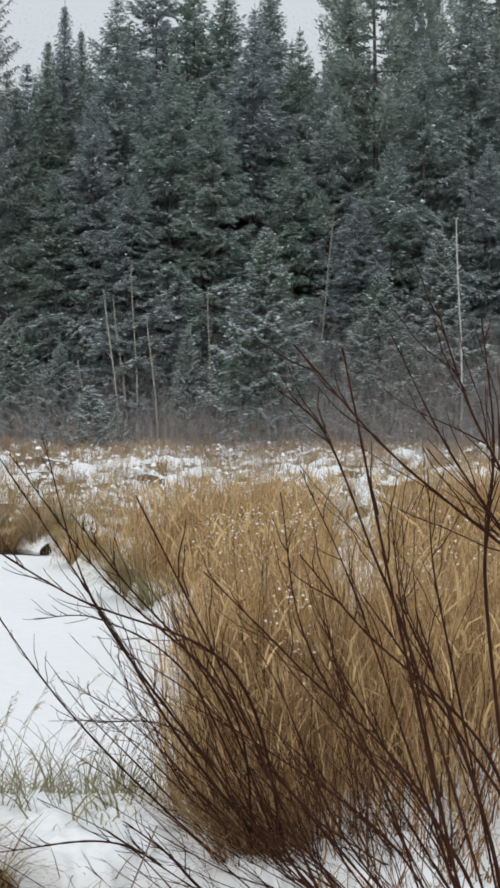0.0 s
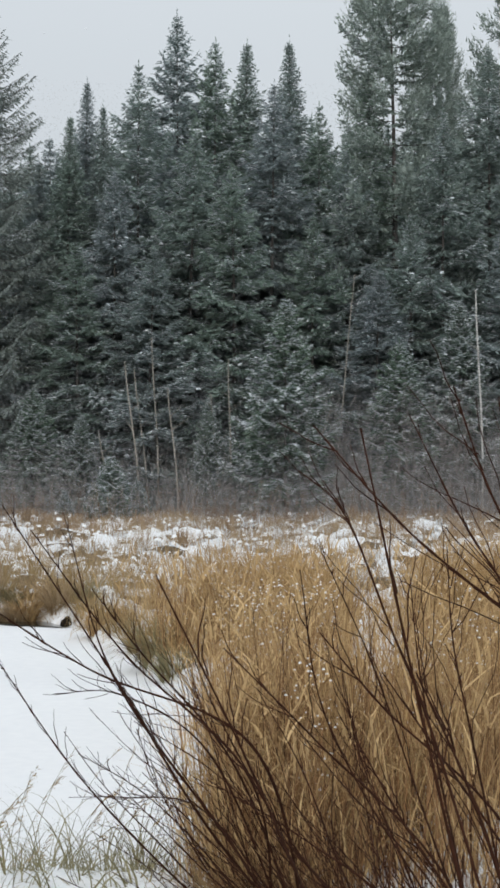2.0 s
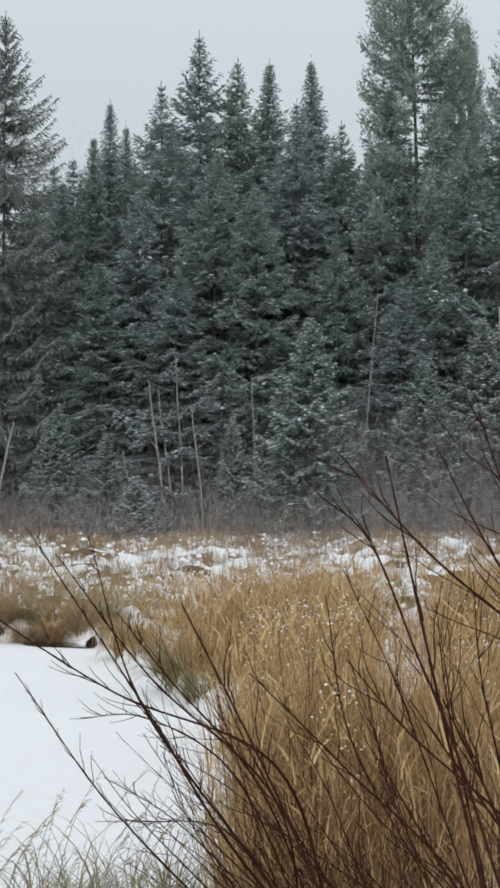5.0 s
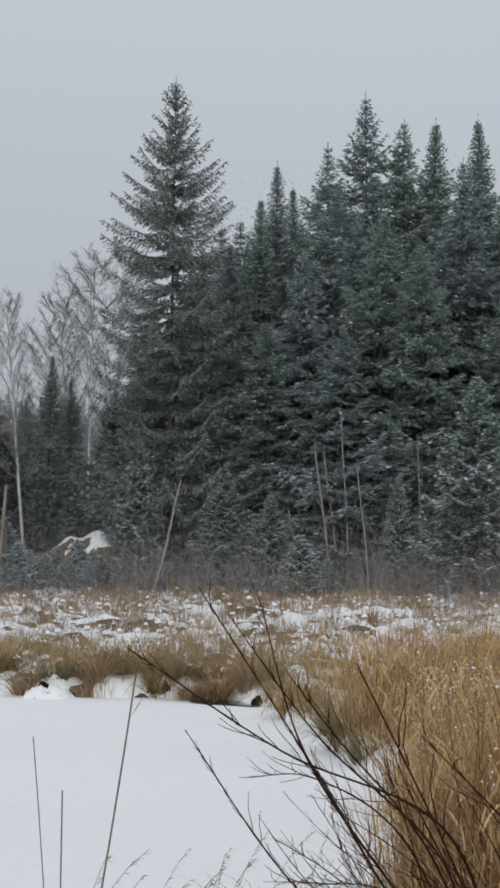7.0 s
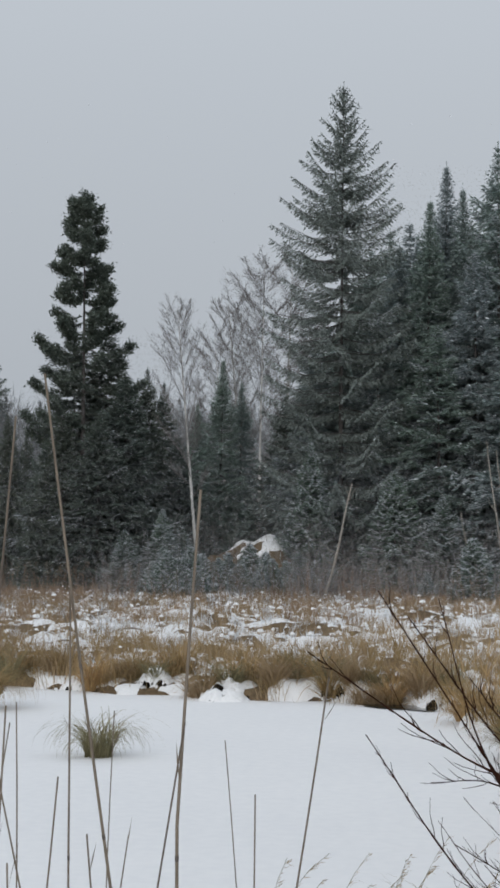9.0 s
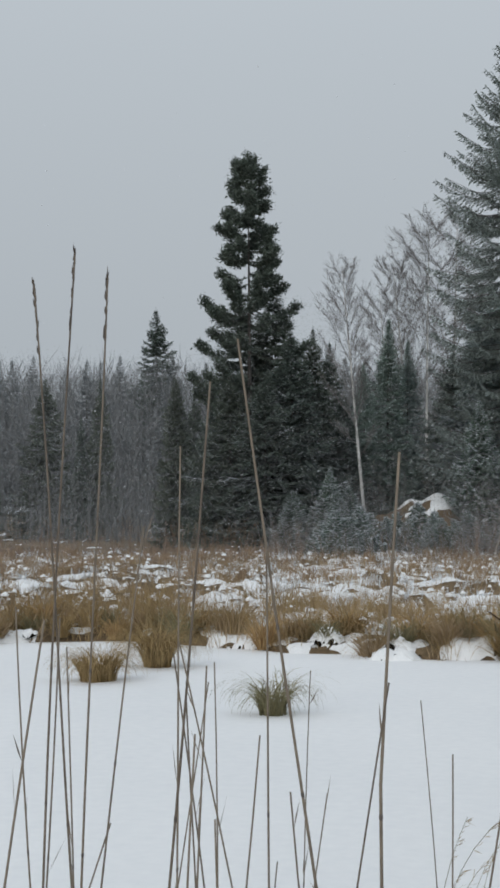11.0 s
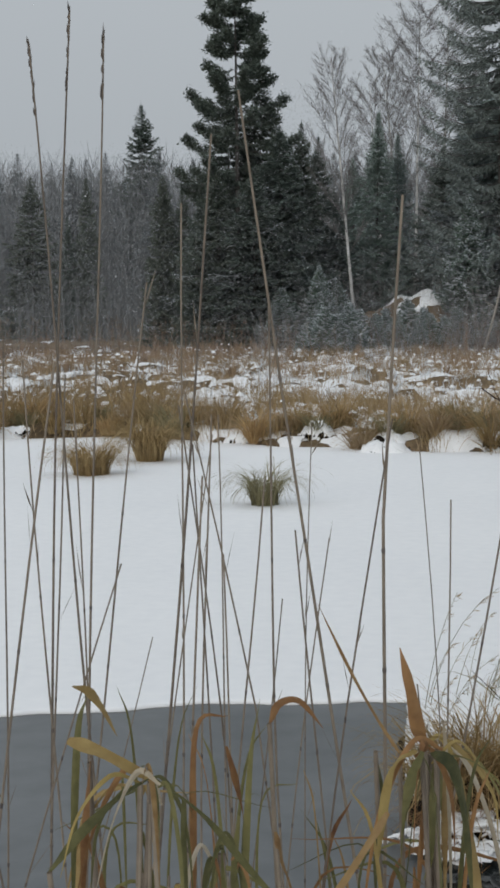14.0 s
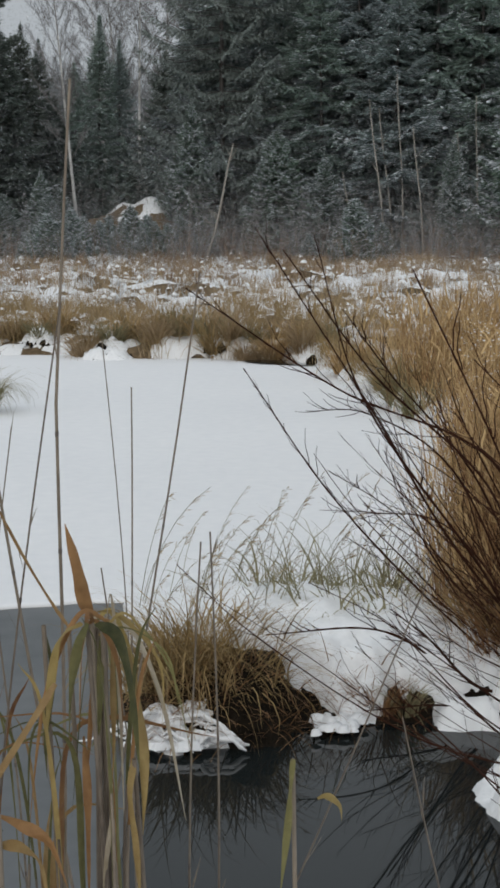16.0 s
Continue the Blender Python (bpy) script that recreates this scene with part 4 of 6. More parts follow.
for i, (turn, r, rad, h, n, mat) in enumerate([(11.9, 17.0, 0.15, 0.58, 300, SEDGE_GREEN), (18.3, 20.6, 0.24, 0.60, 620, GRASS_DARK), (16.1, 22.4, 0.20, 0.80, 720, GRASS_DARK)]):
    x, y = polar(turn, r)
    tussock((float(x), float(y), 0.0), rad, h, n, mat, 300 + i, "arching tussock of dry sedge standing in the pond ice", "tussocks in the ice", 0.008, arch=True)
# tufts along the far shore
def first_shore(turn):
    """Distance at which the land begins behind the ice."""
    r = np.linspace(15, 29, 400)
    d = outside_pond(*polar(turn, r))
    return float(r[np.argmax(d > 0.12)])


g0 = np.random.default_rng(77)
for i in range(74):
    turn = float(-2 + 30 * ((i * 0.618) % 1)) if i < 60 else float(-4.6 + 8.6 * ((i * 0.618) % 1))
    x, y = polar(turn, first_shore(turn) + g0.uniform(-0.1, 1.0))
    tussock((float(x), float(y), max(0.0, float(land(x, y)))), g0.uniform(0.3, 0.65), g0.uniform(0.28, 0.55), 300, (GRASS_DARK, GRASS_PALE, GRASS_DARK, SEDGE_GREEN, GRASS)[i % 5], 340 + i, "dense tuft of dry brown sedge on the far shore", "sedge tufts on the far shore", 0.013)


# ---- snowy hummocks and the grassy hump at the water ----
def hummock(at, rx, ry, height, seed, label, group, bare=0.35, name="snowy_hummock", grid=54):
    """A peaty hump with an uneven cap of snow that leaves the dark front free."""
    u = np.linspace(-1.25, 1.25, grid)
    a, b = np.meshgrid(u, u)
    q = np.sqrt(a * a + b * b)
    x, y = a * rx, b * ry
    o = seed * 3.7
    body = height * np.clip(1 - q ** 2.0, -0.6, 1) * (1 + 0.6 * rough(x + o, y, 0.25, 2)) + 0.10 * rough(x + o, y, 0.14, 3)
    cap = body + 0.03 + 0.03 * rough(x + o, y, 0.22, 5) - 0.16 * np.clip(-b * 0.8 - bare + 0.75 * rough(x + o, y, 0.16, 7), 0, 1) - 0.03 * np.clip(rough(x + o, y, 0.10, 9), 0, 1)
    i, j = np.meshgrid(np.arange(grid - 1), np.arange(grid - 1), indexing="ij")
    f = np.stack([i * grid + j, i * grid + j + 1, (i + 1) * grid + j + 1, (i + 1) * grid + j], -1).reshape(-1, 4)
    top = thing(name, at, label, "hummock", group)
    # the bare near-black front stands in for shaded hollows under the snow
    part("peat", (np.stack([x, y, body], -1).reshape(-1, 3), f, None), SOIL, top, smooth=True)
    part("snow_cap", (np.stack([x, y, cap], -1).reshape(-1, 3), f, None), SNOW, top, "uneven cap of white snow", smooth=True)
    return top


for i, (turn, dr, rx, ry, h) in enumerate([(7.25, 0.0, 0.55, 0.4, 0.28), (-0.6, 0.2, 0.5, 0.35, 0.18), (1.1, 0.35, 0.8, 0.5, 0.36), (25.7, 0.2, 0.9, 0.5, 0.5), (23.6, 0.4, 0.6, 0.4, 0.36)]):
    x, y = polar(turn, far_shore(turn) + dr)
    hummock((float(x), float(y), -0.02), rx * 0.75, ry * 0.75, h * 0.62, 600 + i, "low peaty hummock capped with snow on the far shore", "hummocks on the far shore", 0.35 if turn == 1.1 else 0.7, grid=40)

# the hump that runs from the open water to the willows: a peat body under a cover of snow
HUMP = (90, 260)
ht, hr = np.meshgrid(np.linspace(9.0, -15, HUMP[1]), 5.5 + 3.3 * np.linspace(0, 1, HUMP[0]) ** 1.4)
hx, hy = polar(ht, hr)


def front_of(turn):
    """Distance of the hump's waterline."""
    return np.interp(turn, [-15, -9, -7, -4, -2, 0, 2, 3, 5, 7, 8.2, 9], [5.9, 6.0, 6.15, 6.1, 6.03, 5.95, 5.75, 5.8, 5.8, 5.85, 6.1, 7.2])


def hump_height(turn, r, x, y):
    front = front_of(turn) + 0.14 * rough(x, y, 0.4, 31)
    tall = np.interp(turn, [-15, -8, -4, -1, 2, 4.5, 6, 7, 7.6, 9], [0.15, 0.15, 0.17, 0.20, 0.24, 0.22, 0.14, 0.02, -0.14, -0.14])
    d = r - front
    rise = np.clip(d / np.interp(turn, [-15, -5, 1, 2.6, 9], [0.30, 0.42, 0.5, 0.25, 0.16]), 0, 1)
    rise = np.where(turn < 2.5, 0.18 * np.clip(d / 0.08, 0, 1) + 0.82 * rise ** 2.2, rise ** 0.75)
    back = np.clip((8.5 - r) / 1.2, 0, 1)
    low = np.interp(turn, [-6, 2, 4, 8], [0.0, 0.0, 1.0, 1.0])       # a lower step in front on the open side
    step = 1 - 0.62 * low * np.clip(1 - (d - 0.05) / 0.50, 0, 1)
    return -0.12 + (tall + 0.12) * rise * back ** 0.8 * step + 0.05 * rough(x, y, 0.25, 32) * rise, d


hz, hd = hump_height(ht, hr, hx, hy)
crag = hz + (0.035 + 0.05 * np.clip(1 - hd / 0.3, 0, 1)) * rough(hx, hy, 0.12, 33)
i, j = np.meshgrid(np.arange(HUMP[0] - 1), np.arange(HUMP[1] - 1), indexing="ij")
hq = np.stack([i * HUMP[1] + j, i * HUMP[1] + j + 1, (i + 1) * HUMP[1] + j + 1, (i + 1) * HUMP[1] + j], -1).reshape(-1, 4)
hump = thing("grassy_hump", (0, 0, 0), "peaty bank hump under snow, undercut shade coloured into its peat", "bank")
part("peat", (np.stack([hx, hy, crag], -1).reshape(-1, 3), hq[:, ::-1], None), SOIL, hump, "dark wet peat, its colour deepened for the undercut's shade", smooth=True)
lip = 0.09 * rough(hx, hy, 0.30, 34, 2) + 0.05 * rough(hx, hy, 0.10, 40, 2) + np.interp(ht, [-15, -5.4, -4.9, -4.2, -3.6, -2.6, -1.6, -0.6, 0.2, 1, 1.9, 3, 4.5, 6, 7.5, 9], [0.05, 0.05, 0.12, 0.26, 0.33, 0.25, 0.17, 0.30, 0.34, 0.5, 0.66, 0.72, 0.75, 0.75, 0.6, 1.2])
full = np.clip((hd - lip) / 0.15, 0, 1)
full = np.sqrt(full * (2 - full))
# noise bares near-black peat in spots that stand for shaded cavities
full = full * np.clip((7.2 - ht) / 0.4, 0, 1) * (1 - np.clip(4 * rough(hx, hy, 0.24, 38, 2) - 0.7, 0, 1) * np.exp(-((hd - 0.24) / 0.14) ** 2))
step = np.exp(-((hd - 0.14) / 0.14) ** 2) * np.interp(ht, [1.6, 3.2, 6.9, 7.6], [0, 1, 1, 0]) * np.clip((0.17 - hz) / 0.07, 0, 1)
full = np.maximum(full, 0.5 * np.clip(1.1 * step + 0.8 * rough(hx, hy, 0.22, 37, 2) - 0.1, 0, 1) * np.clip(step * 3, 0, 1))
sz = hz + (0.10 + 0.03 * rough(hx, hy, 0.3, 35, 3)) * full - 0.06 * (1 - full) - 0.10 * np.clip(rough(hx, hy, 0.22, 36, 2) - 0.45, 0, 1) + 0.06 * step * rough(hx, hy, 0.09, 39, 3)
part("snow_cap", (np.stack([hx, hy, sz], -1).reshape(-1, 3), hq[:, ::-1], None), SNOW, hump, "thick soft white snow", smooth=True)
x, y = polar(-11.3, 5.5)
hummock((float(x), float(y), -0.05), 0.42, 0.45, 0.30, 640, "small snow-capped hummock beside the dark water", "hummocks at the near bank", 0.3)

# sedge on the hump
for i, (turn, r, z, rad, h, n, mat) in enumerate([(5.4, 6.35, 0.15, 0.34, 0.36, 330, GRASS_DARK), (4.4, 6.4, 0.20, 0.34, 0.36, 330, GRASS_DARK), (3.4, 6.45, 0.22, 0.26, 0.32, 150, GRASS_DARK), (2.5, 6.5, 0.24, 0.2, 0.26, 50, GRASS_DARK), (6.4, 6.5, 0.1, 0.2, 0.2, 90, GRASS_DARK), (-3.0, 6.32, 0.06, 0.28, 0.16, 150, GRASS_RED), (-3.9, 6.34, 0.05, 0.24, 0.15, 130, SEDGE_GREEN), (-2.3, 6.36, 0.08, 0.2, 0.13, 80, GRASS_RED), (2.9, 6.3, 0.16, 0.4, 0.3, 130, GRASS_DARK), (2.1, 6.35, 0.18, 0.4, 0.28, 110, GRASS_DARK), (3.8, 6.2, 0.14, 0.4, 0.32, 130, GRASS_DARK),
                                                  (1.4, 7.7, 0.2, 0.3, 0.34, 30, SEDGE_GREEN), (0.2, 7.8, 0.2, 0.3, 0.36, 30, SEDGE_GREEN), (-1.8, 7.8, 0.18, 0.34, 0.42, 34, SEDGE_GREEN), (-2.8, 7.7, 0.18, 0.34, 0.42, 34, SEDGE_GREEN), (-0.8, 7.9, 0.18, 0.28, 0.36, 24, SEDGE_GREEN), (-3.4, 7.9, 0.15, 0.2, 0.3, 40, SEDGE_GREEN),
                                                  (-6.8, 6.9, 0.15, 0.4, 0.4, 220, GRASS_DARK), (-8.2, 6.8, 0.15, 0.4, 0.4, 220, GRASS_DARK), (-7.6, 6.6, 0.12, 0.26, 0.42, 150, GRASS_RED), (-8.6, 6.6, 0.12, 0.3, 0.45, 200, GRASS_RED), (-10.6, 6.7, 0.1, 0.35, 0.4, 160, GRASS_RED)]):
    x, y = polar(turn, r)
    tussock((float(x), float(y), z), rad * (1.6 if 1.5 < turn < 7 and r < 7 else 1.0), h, n, mat, 700 + i, "arching brown and faded green sedge on the snowy hump", "sedge on the hump", 0.0065, droop=0.5 if 1.5 < turn < 7 and r < 7 else 0.0)


# limp sedge along the back of the hump, its blades bowed to the snow
for i, (turn, r, n) in enumerate([(2.4, 7.3, 14), (1.2, 7.1, 18), (0.3, 7.4, 22), (-0.5, 7.0, 16), (-1.2, 7.4, 22), (-2.0, 7.1, 20), (-2.7, 7.4, 22), (-3.5, 7.2, 18), (-4.3, 7.5, 14), (0.8, 7.7, 16), (-1.7, 7.8, 18), (-3.1, 7.8, 18)]):
    x, y = polar(turn, r)
    z = float(hump_height(np.array([turn]), np.array([r]), np.array([x]), np.array([y]))[0][0]) + 0.05
    tussock((float(x), float(y), z), 0.6, 0.33, n, SEDGE_GREEN, 730 + i, "limp grey-green sedge bowed over the snowy hump", "sedge on the hump", 0.010, droop=0.5)


# tall culms with drooping, spent ears behind the hump, bent by the wind
def culms(turn0, turn1, r0, r1, count, seed):
    g = np.random.default_rng(seed)
    turn, r = g.uniform(turn0, turn1, count), g.uniform(r0, r1, count)
    x, y = polar(turn, r)
    top = thing("grass_culms", (float(x.mean()), float(y.mean()), 0.0), "tall thin dry grass culms with drooping ears behind the snowy hump", "grass", "grass on the hump")
    s = np.linspace(0, 1, 8)
    tall, way, bend = g.uniform(0.4, 0.85, count), g.normal(0.1, 0.7, count), g.uniform(0.1, 0.5, count)
    root = np.stack([x - x.mean(), y - y.mean(), np.full(count, 0.05)], -1)
    lines = root[:, None] + tall[:, None, None] * np.stack([np.cos(way)[:, None] * (0.12 * s + bend[:, None] * s ** 2.5), np.sin(way)[:, None] * (0.1 * s + bend[:, None] * s ** 2.5), s - 0.35 * bend[:, None] * s ** 4], -1)
    part("stalk_growth", tubes(lines, np.linspace(0.0022, 0.001, 8)[None] * np.ones((count, 1)), 4), SEDGE_GREEN, top)["kind"] = "stuff"
    k = 16
    f = g.uniform(4.8, 7.0, (count, k))
    i0 = np.minimum(f.astype(int), 6)
    start = np.take_along_axis(lines, i0[..., None], 1) * (1 - (f - i0))[..., None] + np.take_along_axis(lines, i0[..., None] + 1, 1) * (f - i0)[..., None]
    w = np.stack([np.cos(way), np.sin(way), np.full(count, 0.5)], -1)[:, None] + g.normal(0, 0.3, (count, k, 3))
    w = (w / np.linalg.norm(w, axis=2, keepdims=True)).reshape(-1, 3)
    part("seed_growth", kites(start.reshape(-1, 3), w, g.uniform(0.015, 0.05, count * k), np.full(count * k, 0.004), g.uniform(0, 3, count * k)), GRASS_DARK, top)["kind"] = "stuff"


culms(0.5, 6.5, 6.7, 7.6, 34, 761)
culms(-4.5, 1.0, 7.5, 8.1, 30, 762)

# small peaty clods with snow on them all along the far shore
g2 = np.random.default_rng(88)
for i in range(11):
    turn = float(-1.5 + 29 * ((i * 0.618 + 0.3) % 1))
    x, y = polar(turn, first_shore(turn) + g2.uniform(-0.1, 1.2))
    s = g2.uniform(0.5, 1.0)
    hummock((float(x), float(y), max(-0.02, float(land(x, y)) - 0.03)), 0.36 * s, 0.28 * s, 0.15 * s, 660 + i, "small dark peat clod capped with snow on the far shore", "peat clods on the far shore", 0.55, name="peat_clod", grid=24)
# a slit of open water under the far bank
st = np.linspace(-0.45, 2.2, 24)
half = 0.34 * np.sqrt(np.clip(1 - ((st - 0.87) / 1.34) ** 2, 0, 1)) + 0.01 * np.sin(st * 9)
shore = np.array([first_shore(t) for t in st])
shore = np.convolve(np.pad(shore, 4, mode="edge"), np.ones(9) / 9, mode="valid") - 0.38
lo, hi = polar(st, shore - half), polar(st, shore + half)
k = np.arange(23)[:, None]
slit = part("meltwater", (np.concatenate([np.stack([*lo, np.full(24, 0.03)], -1), np.stack([*hi, np.full(24, 0.03)], -1)]), k + [[0, 1, 25, 24]], None), WATER)
tagged(slit, "narrow slit of dark open water under the far bank", "water", kind="structure")


# ---- lying and lodged snow ----
def clods(x, y, z, size, flat, g, sides=6):
    """Small rounded, uneven lumps of snow: a ring, a smaller ring and a crown each."""
    n = len(x)
    a = np.arange(sides) * 2 * math.pi / sides
    wob = g.uniform(0.6, 1.35, (n, sides))
    low = np.stack([np.cos(a) * wob, np.sin(a) * wob, np.zeros((n, sides))], -1) * size[:, None, None]
    high = np.stack([np.cos(a) * wob * 0.62, np.sin(a) * wob * 0.62, g.uniform(0.55, 1.0, (n, sides)) * flat], -1) * size[:, None, None]
    top = np.stack([np.zeros(n), np.zeros(n), g.uniform(0.9, 1.25, n) * flat * size], -1)[:, None]
    c = np.stack([x, y, z], -1)[:, None]
    v = np.concatenate([low, high, top], 1) + c
    i = np.arange(n)[:, None] * (2 * sides + 1)
    s = np.arange(sides)[None]
    s2 = (s + 1) % sides
    q = np.stack([i + s, i + s2, i + sides + s2, i + sides + s], -1).reshape(-1, 4)
    t = np.stack([i + sides + s, i + sides + s2, i + 2 * sides + 0 * s], -1).reshape(-1, 3)
    return v.reshape(-1, 3), q, t


g1 = np.random.default_rng(91)
n = 15000
turn, r = g1.uniform(-21, 29, n), 21 + 36 * g1.random(n) ** 1.2
x, y = polar(turn, r)
ok = (outside_pond(x, y) > 1.0) & (g1.random(n) < np.clip(0.6 + 0.6 * lumps(x, y, 2.0, 41), 0.1, 1))
x, y, r = x[ok], y[ok], r[ok]
geo = clods(x, y, land(x, y) + 0.26 * g1.random(len(x)) ** 1.5 - 0.02, 0.016 + 0.080 * g1.random(len(x)) ** 1.8, 0.8, g1, 5)
tagged(part("lodged_snow", geo, SNOW, smooth=True), "white snow lodged in small clumps on the bent meadow grass", "snow", kind="stuff")
# dead blades hanging over the undercut front
n = 560
turn = np.concatenate([g1.uniform(3.4, 7.2, 280), g1.uniform(-4.6, 3.4, 280)])
r = front_of(turn) + g1.uniform(0.12, 0.5, n)
x, y = polar(turn, r)
geo = ribbons(np.stack([x, y, hump_height(turn, r, x, y)[0]], -1), g1.normal(-1.6, 0.7, n), g1.uniform(0.10, 0.38, n), g1.uniform(0.003, 0.006, n), g1.uniform(0.6, 1.5, n), g1.uniform(0.3, 1.4, n), 4, g1.uniform(0, 6, n))
part("hanging_litter", geo, GRASS_RED, hump, "dead brown blades hanging over the water")["kind"] = "stuff"
# bent stalks on the low step, each under a soft coat of snow
n = 20
turn = g1.uniform(3.9, 6.9, n)
r = front_of(turn) + g1.uniform(0.07, 0.30, n)
x, y = polar(turn, r)
s = np.linspace(0, 1, 9)
way, long, arch = np.where(g1.random(n) < 0.6, -0.2, -2.95) + g1.normal(0, 0.45, n), g1.uniform(0.08, 0.24, n), g1.uniform(0.015, 0.06, n)
bow = np.stack([np.cos(way)[:, None] * s * long[:, None], np.sin(way)[:, None] * s * long[:, None], arch[:, None] * 4 * s * (1 - s) - 0.16 * long[:, None] * s + 0.01 * np.sin(s * 11 + way[:, None] * 5)], -1)
lines = np.stack([x, y, np.maximum(hump_height(turn, r, x, y)[0], 0.0) + 0.015], -1)[:, None] + bow
girth = g1.uniform(0.005, 0.012, n)[:, None] * np.sqrt(np.clip(5 * s * (1 - s), 0.1, 1)) * g1.uniform(0.6, 1.4, (n, 9))
lines[..., 2] = np.maximum(lines[..., 2], 0.004)
part("snow_coat", tubes(lines, girth, 7), SNOW, hump, "soft snow lying along bent stalks", smooth=True)["kind"] = "stuff"
n = 250
turn = np.concatenate([g1.uniform(3.7, 7.0, 210), g1.uniform(-2.2, -0.4, 40)])
r = front_of(turn) + g1.uniform(0.05, 0.32, n)
x, y = polar(turn, r)
part("crumbled_snow", clods(x, y, np.maximum(0.0, hump_height(turn, r, x, y)[0]) + 0.005, 0.008 + 0.042 * g1.random(n) ** 1.8, 0.75, g1, 9), SNOW, hump, "crumbs of snow", smooth=True)["kind"] = "stuff"
n = 22000
turn, r = g1.uniform(-21, -1, n), 6.9 + 13.8 * g1.random(n) ** 1.4
x, y = polar(turn, r)
ok = in_bed(x, y, turn, r) > 0.4
x, y = x[ok], y[ok]
geo = clods(x, y, land(x, y) + g1.uniform(0.15, 1.2, len(x)), 0.004 + 0.008 * g1.random(len(x)) ** 1.6, 0.8, g1, 4)
tagged(part("snow_flecks", geo, SNOW), "flecks of snow caught in the tall golden grass", "snow", kind="stuff")
# snowfall over pond, meadow and woods; oversized see-through flakes stand in for its haze, thicker where it drifts low
n1, n2, n3 = 150000, 110000, 90000
turn = np.concatenate([g1.uniform(-21, 29, n1 + n2), g1.uniform(11, 29, n3)])
r = np.concatenate([g1.uniform(40, 110, n1), g1.uniform(44, 64, n2), g1.uniform(66, 100, n3)])
x, y = polar(turn, r)
z = np.concatenate([EYE + r[:n1] * np.tan(np.radians(-2.2 + g1.random(n1) * np.interp(turn[:n1], [2, 5, 13, 15], [16.5, 11, 10, 8]))), 0.6 + 5.0 * g1.random(n2) ** 1.7, 1.0 + 8.5 * g1.random(n3) ** 1.4])
z = np.maximum(z, land(x, y) + 0.05)
size = g1.uniform(0.050, 0.072, len(z))
corner = g1.normal(0, 1, (len(z), 3, 3))
corner /= np.linalg.norm(corner, axis=2, keepdims=True)
v = np.stack([x, y, z], -1)[:, None] + corner * size[:, None, None]
tagged(part("snowfall_haze", (v.reshape(-1, 3), None, np.arange(len(v) * 3).reshape(-1, 3)), FAR_FLAKE), "falling snow as a veil of large see-through flakes for haze", "snow", kind="stuff")
n = 500
turn, r = g1.uniform(-20, 28, n), 6 + 30 * g1.random(n)
x, y = polar(turn, r)
geo = clods(x, y, EYE + r * np.tan(np.radians(g1.uniform(-4, 17, n))), g1.uniform(0.002, 0.005, n), 1.0, g1, 4)
tagged(part("near_flakes", geo, FLAKE), "sparse small snowflakes drifting down close by", "snow", kind="stuff")

# ---- reeds standing close by ----
def sight(turn, up, dist):
    """A place from its turn, its angle over the horizon and its distance from the eye."""
    x, y = polar(turn, dist)
    return np.array([float(x), float(y), EYE + dist * math.tan(radians(up))])


